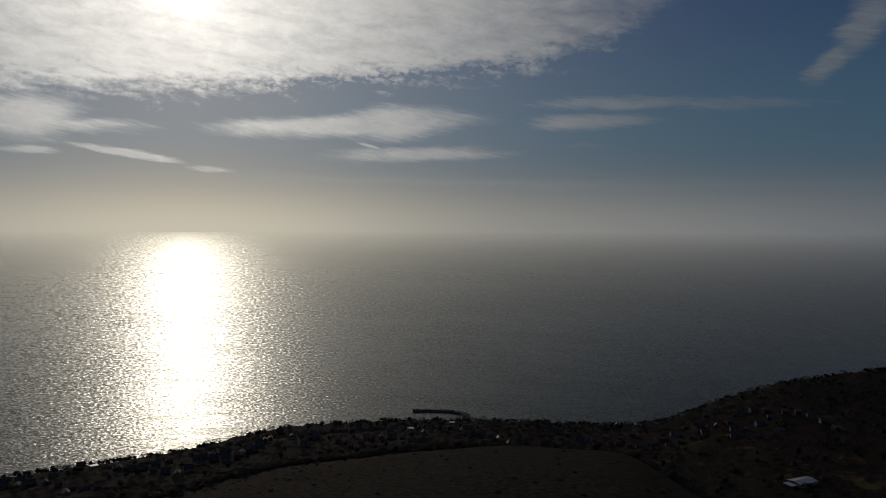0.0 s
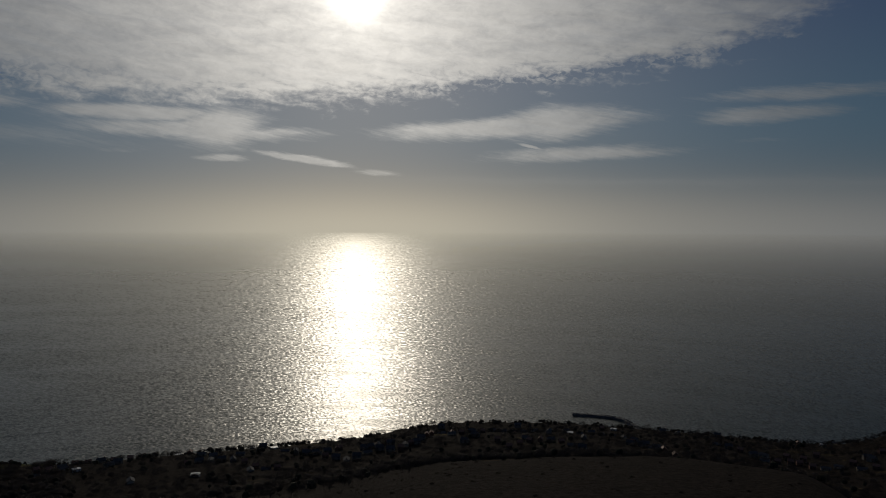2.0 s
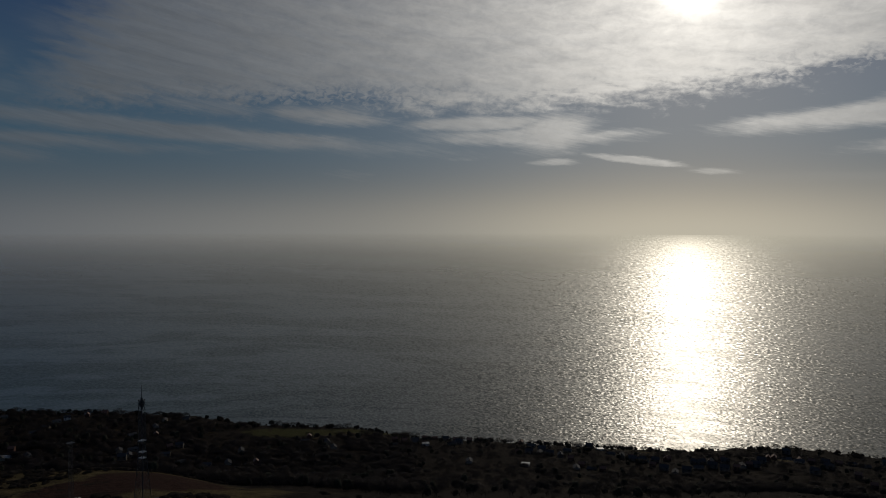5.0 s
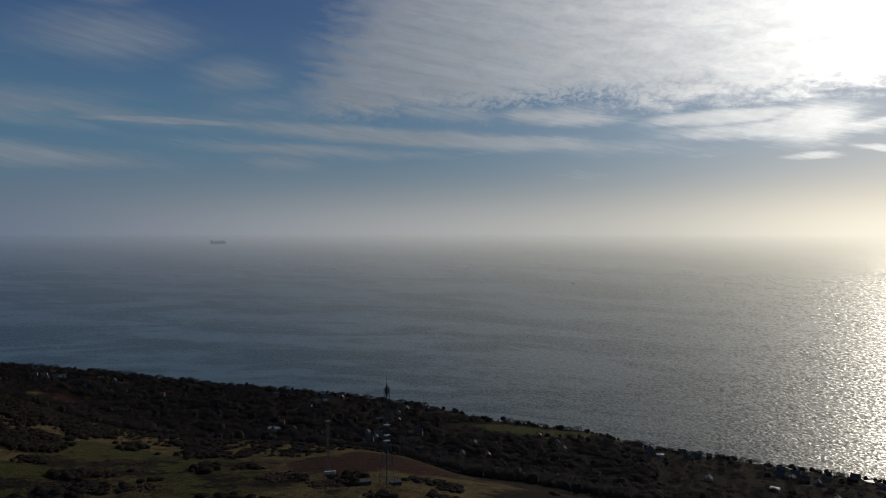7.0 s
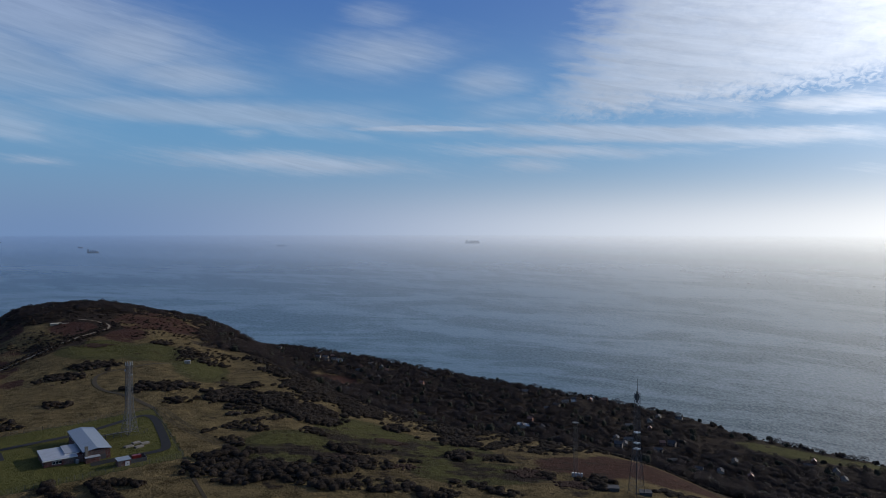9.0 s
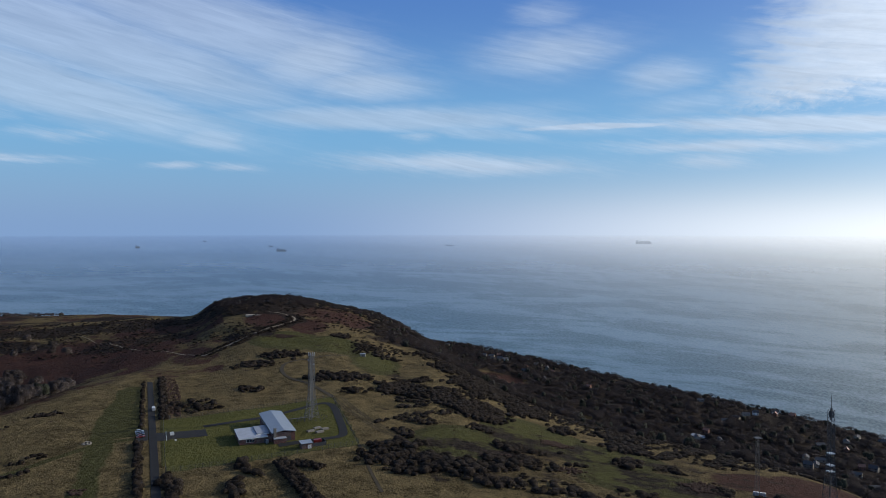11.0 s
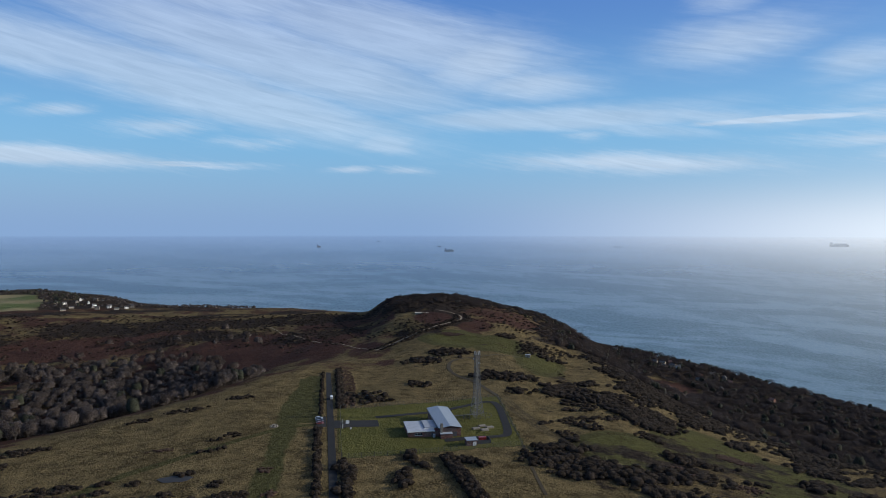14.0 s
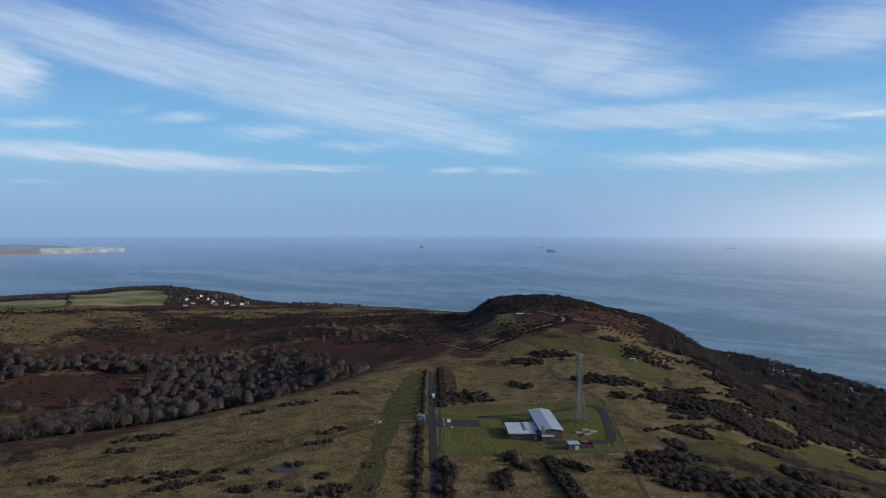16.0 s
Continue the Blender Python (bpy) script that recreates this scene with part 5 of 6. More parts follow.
def make_homes():
    kinds = [house(9, 7, 5.2, 2.8, "white", "slate", "white rendered house with a grey slate gable roof"),
             house(11, 7.5, 5.4, 3.2, "stone", "slate", "grey stone villa with a slate roof and two chimneys", 2),
             house(8, 6.5, 5.0, 2.6, "house_brick", "clay", "brown brick house with a clay tile roof"),
             house(12, 8, 2.9, 2.2, "cream", "slate", "low cream bungalow with a slate roof"),
             house(10, 8, 3.2, 0.4, "white", "zinc", "low white house with a pale flat roof", 0, True),
             house(7, 6, 5.4, 3.4, "white", "clay", "narrow white cottage with a steep tile roof"),
             house(15, 8, 5.6, 2.6, "white", "slate", "large white rendered villa with a slate roof", 2)]
    # homes among the trees below the down, by the shore, round the harbour and in the far village
    woods = [(-1016, 394, 0), (-1024, 411, 0), (-1050, 450, 5), (-1072, 486, 5), (-994, 372, 3), (-866, 426, 4), (-786, 371, 0), (-763, 371, 4), (-752, 358, 1), (-742, 403, 4), (-699, 397, 3),
             (-665, 407, 4), (-658, 429, 3), (-955, 552, 4), (-955, 518, 3), (-915, 483, 4), (-703, 571, 4), (-722, 594, 5), (-662, 573, 1), (-643, 567, 3), (-842, 296, 3), (-843, 270, 4),
             (-1285, 36, 0), (-1290, 62, 0), (-1138, 117, 3), (-848, 448, 2), (-768, 435, 1), (-709, 480, 3), (-634, 448, 2)]
    shore = [(-608, 678, 4), (-585, 672, 4), (-560, 695, 4), (-453, 592, 4), (-409, 635, 4), (-1060, 478, 5), (-1074, 460, 0), (-963, 346, 0), (-783, 385, 3), (-875, 291, 2), (-764, 420, 2),
             (-438, 778, 3), (-366, 670, 4), (300, 1060, 4), (327, 1095, 3), (386, 970, 0), (370, 969, 2), (355, 840, 1), (387, 850, 0), (391, 800, 3), (338, 903, 1), (302, 886, 0)]
    harbour = [(-130, 1075, 1), (-158, 865, 0), (-125, 834, 2), (-71, 941, 0), (-54, 1048, 4), (-2, 1110, 5), (16, 1115, 4), (90, 1120, 1), (112, 1125, 4), (170, 1120, 1), (188, 892, 4),
               (-232, 802, 4), (-222, 813, 0), (-241, 1030, 1), (-220, 858, 2), (-254, 812, 1), (-281, 793, 0), (-318, 805, 2), (-162, 816, 1), (-95, 875, 3), (-23, 876, 0), (36, 919, 2),
               (274, 1085, 5), (354, 790, 0), (367, 885, 2)]
    village = [(-1118, -1124, 6), (-1115, -1098, 0), (-1046, -1014, 3), (-1152, -1103, 6), (-1185, -1125, 6), (-1230, -1165, 0), (-1157, -1079, 5), (-1065, -982, 6), (-1053, -963, 0), (-1079, -960, 6),
               (-1061, -927, 3), (-1083, -924, 6), (-1011, -999, 0), (-1200, -1100, 2), (-1130, -1040, 0), (-1250, -1130, 5), (-1110, -985, 2), (-1290, -1240, 6), (-1140, -960, 1)]
    slope = [(-1300, 22, 6), (-1318, 36, 0), (-1302, 52, 3), (-1338, 50, 5), (-1430, -52, 3), (-1200, 90, 3), (-1252, 96, 2), (-1260, 135, 1), (-1106, 184, 2), (-1232, 141, 2), (-1290, 118, 4), (-1090, 353, 0)]
    spots = woods + shore + harbour + village + slope
    # the rest of the town stands in terraces along its streets
    r = random.Random(5)
    for street in range(15):
        az, way = -30 + street * 5.2 + r.uniform(-1, 1), r.uniform(800, 960)
        for k in range(9):
            a = az + k * 0.85
            far = way + 60 * math.sin(k * 0.5 + street)
            if a > 44 or far > float(line_at(4, np.array(a))) - 30 or far < float(line_at(1, np.array(a))) + 30:
                continue
            spots.append((-far * math.sin(radians(a)), far * math.cos(radians(a)), r.choice((0, 1, 2, 2, 3, 1, 2, 5, 1, 3, 4))))
    for k, (x, y, kind) in enumerate(spots):
        if x > -620 and y > 0:
            # white walls swapped for stone and brick, to darken the backlit town
            kind = {0: 1, 5: 2, 6: 1, 4: 4 if k % 3 == 0 else 3}.get(kind, kind)
        elif y > -200:
            kind = {0: 0 if k % 2 else 3, 4: 3, 5: 2, 6: 1}.get(kind, kind)
        elif y < -800:
            kind = (0, 3, 0, 3, 1)[k % 5]
        turn = math.degrees(math.atan2(-x, y)) + r.choice((0, 0, 90, 20, -20)) + r.uniform(-12, 12)
        copy_thing(kinds[kind], pose(x, y, lowest(x, y, 3.5) + 0.6, 0, 0, turn) @ Matrix.Scale(0.7 if y < -800 else 0.85, 4))
    for home in kinds:
        for ob in (*home.children_recursive, home):
            bpy.data.objects.remove(ob)
    return [(x, y) for x, y, kind in spots]


HOMES = make_homes()
plant_trees(HOMES + [(314, 600), (-850, 275)])


def make_depot():
    """A long shed with a pale roof in the valley west of the spur."""
    x, y = 314, 600
    shed = thing("warehouse", (x, y, lowest(x, y, 12)), 24, "long low warehouse with a pale sheet roof among trees", "warehouse")
    part("wall", block(-11, 11, -6.5, 6.5, -2, 4.5), MAT["cream"], shed)
    part("roof", gable(-6.5, 6.5, -11, 11, 4.5, 1.2, 0.4), MAT["felt"], shed).rotation_euler = (0, 0, radians(90))
    part("door", block(-3, 3, -6.56, -6.47, 0, 3.6), MAT["steel"], shed)
    part("annex", block(-18, -11.02, -4, 5, -2, 3.2), MAT["house_brick"], shed)
    part("annex_roof", block(-18.3, -11.5, -4.3, 5.3, 3.2, 3.5), MAT["felt"], shed)


def make_breakwater():
    pier = thing("breakwater", (0, 0, 0), 0, "dark curved breakwater of piled armour rock in the sea", "breakwater")
    way = [(-54, 1266), (-20, 1268), (18, 1262), (38, 1246), (52, 1218), (60, 1190)]
    bm = bmesh.new()
    rows = []
    for k, (x, y) in enumerate(way):
        ax, ay = way[max(k - 1, 0)]
        bx, by = way[min(k + 1, len(way) - 1)]
        d = Vector((bx - ax, by - ay)).normalized()
        rows.append([bm.verts.new((x - d.y * o, y + d.x * o, z)) for o, z in ((-8, -2), (-3, 3.4), (3, 3.4), (8, -2))])
    for a, b in zip(rows, rows[1:]):
        for i in range(3):
            bm.faces.new((a[i], a[i + 1], b[i + 1], b[i]))
    bm.faces.new(rows[0]), bm.faces.new(rows[-1][::-1])
    bmesh.ops.recalc_face_normals(bm, faces=bm.faces)
    part("core", bm, MAT["rock"], pier)
    r = random.Random(3)
    shapes = []
    for k in range(6):
        bm = bmesh.new()
        bmesh.ops.create_icosphere(bm, subdivisions=1, radius=1.0)
        for v in bm.verts:
            v.co *= r.uniform(0.7, 1.15)
        mesh = bpy.data.meshes.new("armour_rock")
        bm.to_mesh(mesh)
        bm.free()
        mesh.materials.append(MAT["rock"])
        shapes.append(mesh)
    for (ax, ay), (bx, by) in zip(way, way[1:]):
        n = int(math.hypot(bx - ax, by - ay) / 2.0)
        d = Vector((bx - ax, by - ay)).normalized()
        for k in range(n * 2):
            s, o = r.random(), r.choice((-1, 1)) * r.uniform(1, 8)
            ob = part_of("armour_rock", r.choice(shapes), MAT["rock"], pier)
            ob.location = (ax + (bx - ax) * s - d.y * o, ay + (by - ay) * s + d.x * o, 3.6 - max(0, abs(o) - 3) * 0.95)
            ob.rotation_euler, ob.scale = (r.random() * 3, r.random() * 3, r.random() * 3), (r.uniform(1, 1.7),) * 3


make_depot()
make_breakwater()


def set_down(right, away, reach=2.0):
    x, y = station(right, away)
    return x, y, lowest(x, y, reach)


def strip(name, line, wide, mat, label, category, lift=0.14):
    """A road or path laid on the ground along a line whose corners are rounded, slightly above it."""
    for _ in range(2):
        cut = [((ax * (1 - q) + bx * q), (ay * (1 - q) + by * q)) for (ax, ay), (bx, by) in zip(line, line[1:]) for q in (0.25, 0.75)]
        line = [line[0], *cut[1:-1], line[-1]] if len(line) > 2 else line
    pts = []
    for (ax, ay), (bx, by) in zip(line, line[1:]):
        n = max(2, int(math.hypot(bx - ax, by - ay) / 3))
        pts += [(ax + (bx - ax) * k / n, ay + (by - ay) * k / n) for k in range(n)]
    pts = np.array(pts + [line[-1]])
    d = np.gradient(pts, axis=0)
    d /= np.linalg.norm(d, axis=1, keepdims=True)
    across = np.linspace(-wide / 2, wide / 2, 5)
    x = pts[:, 0, None] - d[:, 1, None] * across
    y = pts[:, 1, None] + d[:, 0, None] * across
    n = len(pts)
    i = np.arange(n * 5).reshape(n, 5)
    faces = np.stack([i[:-1, :-1], i[1:, :-1], i[1:, 1:], i[:-1, 1:]], -1).reshape(-1, 4)
    z = land(x.ravel(), y.ravel()) + lift
    ob = sheet(name, x.ravel(), y.ravel(), z, faces, mat)
    tagged(ob, label, category, kind="structure")


def yard(name, right0, right1, away0, away1, mat, label):
    line = [station((right0 + right1) / 2, away0), station((right0 + right1) / 2, away1)]
    strip(name, line, right1 - right0, mat, label, "yard")


strip("road", LANE, 3.6, MAT["tarmac"], "narrow grey tarmac lane along the crest of the down", "road")
yard("parking", -3.5, 2.0, 378, 399, MAT["tarmac"], "small tarmac parking bay beside the lane")
yard("gate_apron", 6.05, 11.95, 375, 391, MAT["tarmac"], "worn tarmac apron between the lane and the gate")
yard("forecourt", 12, 30.5, 377, 391, MAT["tarmac"], "dark tarmac forecourt behind the gate")
strip("drive", [station(30, 397), station(61, 404.5), station(85, 416), station(104, 428), station(107, 415), station(102, 385), station(97, 355), station(93, 346), station(77, 346.5), station(62, 347)], 4.4,
      MAT["tarmac"], "narrow tarmac drive looping round the compound lawn", "drive")
strip("apron", [station(61, 345.5), station(76, 345.5)], 5.0, MAT["tarmac"], "small tarmac apron before the brick building", "yard")

strip("chalk_track", CHALK_WAY, 2.2, MAT["chalk_path"], "pale chalk track climbing along the ridge", "track", 0.4)
strip("heath_path", HEATH_WAY, 1.0, MAT["chalk_path"], "narrow pale path across the heath", "path", 0.4)
strip("loop_track", LOOP_WAY, 3.0, MAT["earth"], "faint earth track curving over the grass", "track", 0.2)
strip("edge_track", EDGE_WAY, 1.5, MAT["earth"], "trodden earth track beside the compound fence", "track")


def beside(line, off):
    """A line that runs off metres beside another."""
    out = []
    for k, (x, y) in enumerate(line):
        (ax, ay), (bx, by) = line[max(k - 1, 0)], line[min(k + 1, len(line) - 1)]
        d = math.hypot(bx - ax, by - ay)
        out.append((x - (by - ay) / d * off, y + (bx - ax) / d * off))
    return out


for rut in (-1.0, 1.0, 4.0, 6.0):
    strip("wheel_rut", beside(RUTS, rut), 0.55, MAT["earth"], "bare earth wheel rut in the rough grass", "track")


def make_building():
    base = 232.3
    b = thing("radio_station", (*station(57, 360), base), ALONG, "dark red brick equipment building with grey metal and flat felt roofs", "building")
    # the hall: local x to the right of the lane, local y along it
    part("hall_wall", block(2.4, 13.6, -8, 32.4, -2.5, 4.9), MAT["brick"], b)
    bm = gable(2.2, 13.8, -8.4, 32.8, 4.9, 0.95, 0.35, 0.22)
    part("hall_roof", bm, MAT["metal_roof"], b, "pale grey metal roof of low pitch")
    part("gutter", beam((1.75, -8.6, 4.85), (1.75, 33.0, 4.85), 0.22, sides=6), MAT["dark_steel"], b)
    for k in range(10):
        y0 = -6.4 + k * 3.85
        w = part("window", block(2.33, 2.45, y0, y0 + 2.6, 3.2, 4.5), MAT["glass"], b)
        part("frame", block(2.30, 2.36, y0 - 0.1, y0 + 2.7, 3.05, 3.2), MAT["white"], w)
    part("annex_wall", block(-13.6, 2.38, -6.3, 12.4, -2.5, 3.1), MAT["brick"], b)
    part("annex_roof", block(-14.0, 0.2, -6.7, 12.8, 3.1, 3.45, bevel=0.06), MAT["felt"], b, "flat pale felt roof with a light edge")
    part("fascia", block(-14.06, 0.26, -6.78, -6.72, 2.95, 3.4), MAT["white"], b)
    part("link_roof", block(-4.5, 2.3, -2.5, 12.0, 3.47, 4.0, bevel=0.05), MAT["felt"], b)
    part("roof_kerb", block(-4.8, 1.2, -2.8, -2.55, 3.46, 3.75), MAT["white"], b)
    for k in range(3):
        x0 = -10.2 + k * 1.35
        w = part("window", block(x0, x0 + 1.1, -6.36, -6.28, 1.2, 2.4), MAT["glass"], b)
        part("frame", block(x0 - 0.08, x0 + 1.18, -6.40, -6.34, 1.08, 1.2), MAT["white"], w)
        part("frame", block(x0 - 0.08, x0 + 1.18, -6.40, -6.34, 2.4, 2.5), MAT["white"], w)
        part("mullion", block(x0 - 0.08, x0 + 0.02, -6.40, -6.34, 1.2, 2.4), MAT["white"], w)
    part("door", block(-1.6, -0.6, -6.36, -6.28, 0, 2.1), MAT["dark_steel"], b, "dark door in the recess")
    part("tank", beam((-0.2, -7.2, 0), (-0.2, -7.2, 1.7), 1.5, sides=14), MAT["silver_paint"], b, "pale grey water tank")
    part("lean_to_wall", block(2.6, 8.6, -11.2, -8.02, -2.5, 2.6), MAT["brick"], b)
    part("lean_to_roof", block(2.4, 8.8, -11.4, -8.02, 2.6, 2.82), MAT["felt"], b)
    stack = part("chimney", block(2.7, 4.0, -9.3, -8.05, 2.83, 7.2, bevel=0.05), MAT["stone"], b)
    part("cap", block(2.6, 4.1, -9.4, -7.98, 7.2, 7.4), MAT["concrete"], stack)
    part("louvre", block(9.6, 11.6, -8.06, -7.98, 0.0, 2.6), MAT["dark_steel"], b, "dark double doors in the gable end")


def make_hut():
    x, y, z = set_down(72.6, 336, 2)
    hut = thing("brick_hut", (x, y, z), ALONG, "small brick hut with a grey roof beside the fence", "hut")
    part("wall", block(-2.6, 2.6, -2.7, 2.7, -1, 2.7), MAT["brick"], hut)
    part("roof", block(-2.9, 2.9, -3.0, 3.0, 2.7, 2.95, bevel=0.04), MAT["metal_roof"], hut)
    door = part("door", block(0.3, 2.1, -2.76, -2.68, 0.1, 2.1), MAT["white"], hut, "white double door")
    part("handle", block(1.15, 1.25, -2.84, -2.76, 1.0, 1.2), MAT["dark_steel"], door)
    x, y, z = set_down(79, 338.5, 3)
    pen = thing("generator_pen", (x, y, z), ALONG, "dark steel pen with a red generator inside", "generator")
    for x0, x1, y0, y1 in ((-3.6, 3.6, -3.2, -3.1), (-3.6, 3.6, 3.1, 3.2), (-3.6, -3.5, -3.08, 3.08), (3.5, 3.6, -3.08, 3.08)):
        part("panel", block(x0, x1, y0, y1, 0, 1.9), MAT["dark_steel"], pen)
    body = part("generator", block(-1.8, 2.0, 0.2, 2.2, 0.3, 2.3, bevel=0.12), MAT["red_paint"], pen, "red painted generator housing")
    part("exhaust", beam((1.4, 1.2, 2.3), (1.4, 1.2, 2.9), 0.16, sides=8), MAT["steel"], body)
    part("skid", block(-2.0, 2.2, 0.1, 2.3, 0, 0.3), MAT["dark_steel"], pen)


def make_blocks():
    made = None
    for right, away in ((81.1, 363.2), (85.6, 367.3), (84.9, 359.2), (88.8, 363.6)):
        x, y, z = set_down(right, away)
        if made is None:
            made = thing("concrete_block", (x, y, z), ALONG + 12, "pale concrete anchor block lying on the lawn", "concrete block", "anchor blocks on the lawn")
            part("slab", block(-2.0, 2.0, -1.3, 1.3, -0.3, 0.8, bevel=0.08), MAT["concrete"], made)
            part("lid", block(-1.7, 1.7, -1.0, 1.0, 0.8, 0.9, bevel=0.03), MAT["concrete"], made)
        else:
            copy_thing(made, pose(x, y, z, 0, 0, ALONG + 12))


def fence(name, corners, gap, label, tall=2.2):
    ax, ay = station(*corners[0])
    f = thing(name, (0, 0, 0), 0, label, "fence")
    bm = block(-0.055, 0.055, -0.055, 0.055, -0.3, tall)
    post = bpy.data.meshes.new("post")
    bm.to_mesh(post)
    bm.free()
    post.materials.append(MAT["dark_steel"])
    for c0, c1 in zip(corners, corners[1:]):
        (ax, ay), (bx, by) = station(*c0), station(*c1)
        n = int(math.hypot(bx - ax, by - ay) / gap)
        tops = []
        for k in range(n + 1):
            x, y = ax + (bx - ax) * k / n, ay + (by - ay) * k / n
            z = ground_at(x, y)
            ob = part_of("post", post, MAT["dark_steel"], f)
            ob.location = (x, y, z)
            tops.append(Vector((x, y, z)))
        for z in [tall * q for q in (0.02, 0.2, 0.4, 0.6, 0.8, 0.97)]:
            bm = bmesh.new()
            for a, b in zip(tops, tops[1:]):
                beam(a + Vector((0, 0, z)), b + Vector((0, 0, z)), 0.035, bm, 3)
            tagged(part("wire_mesh", bm, MAT["dark_steel"], f), kind="stuff")


def make_gate():
    x, y, z = set_down(10.6, 379.5, 1)
    gate = thing("gate", (x, y, z), ALONG, "steel double gate standing open with a white notice", "gate")
    for a in (-4.6, 4.6):
        part("gate_post", block(-0.14, 0.14, a - 0.14, a + 0.14, -0.3, 2.5), MAT["white"], gate)
    for a in (-4.4, 4.4):
        leaf = bmesh.new()
        for zz in (0.2, 1.1, 2.1):
            beam((0.2, a, zz), (4.0, a, zz), 0.07, leaf)
        for k in range(9):
            beam((0.2 + k * 0.47, a, 0.2), (0.2 + k * 0.47, a, 2.1), 0.05, leaf)
        part("gate_leaf", leaf, MAT["steel"], gate)
    x, y, z = set_down(13.4, 381.6, 1)
    board = thing("notice_board", (x, y, z), ALONG, "white notice board on two posts by the gate", "sign")
    for a in (-0.8, 0.8):
        part("post", block(a - 0.06, a + 0.06, -0.06, 0.06, -0.3, 2.4), MAT["steel"], board)
    part("panel", block(-1.0, 1.0, -0.12, -0.07, 0.8, 2.6, bevel=0.02), MAT["white"], board)
    x, y, z = set_down(14.7, 369.8, 1)
    post = thing("sign_post", (x, y, z), ALONG, "round pale sign on a short post on the lawn", "sign")
    part("post", beam((0, 0, -0.3), (0, 0, 1.2), 0.1, sides=8), MAT["steel"], post)
    part("disc", beam((0, -0.1, 1.5), (0, -0.05, 1.5), 1.1, sides=20), MAT["white"], post)


def lattice(parent, tall, foot, waist, waist_at, top, bays, leg, bar, mat):
    """Four legs and crossed bracing; wide at the foot, narrow above the waist."""
    def half(z):
        return (foot + (waist - foot) * z / waist_at if z < waist_at else waist + (top - waist) * (z - waist_at) / (tall - waist_at)) / 2
    levels = [tall * (1 - (1 - k / bays) ** 1.15) for k in range(bays + 1)]
    corners = ((-1, -1), (1, -1), (1, 1), (-1, 1))
    for cx, cy in corners:
        bm = bmesh.new()
        for z0, z1 in ((-0.5, waist_at), (waist_at, tall)):
            beam((cx * half(z0), cy * half(z0), z0), (cx * half(z1), cy * half(z1), z1), leg, bm)
        part("leg", bm, mat, parent)
    bm = beam((0, 0, 0), (0, 0, 1), 1.0)
    rod = bpy.data.meshes.new("brace")
    bm.to_mesh(rod)
    bm.free()
    rod.materials.append(mat)

    def brace(a, b):
        a, b = Vector(a), Vector(b)
        ob = part_of("brace", rod, mat, parent)
        ob.matrix_local = Matrix.Translation(a) @ (b - a).to_track_quat("Z", "Y").to_matrix().to_4x4() @ Matrix.Diagonal((bar, bar, (b - a).length, 1))

    for z0, z1 in zip(levels, levels[1:]):
        h0, h1 = half(z0), half(z1)
        for k in range(4):
            (ax, ay), (bx, by) = corners[k], corners[(k + 1) % 4]
            brace((ax * h0, ay * h0, z0), (bx * h1, by * h1, z1))
            brace((bx * h0, by * h0, z0), (ax * h1, ay * h1, z1))
            brace((ax * h1, ay * h1, z1), (bx * h1, by * h1, z1))


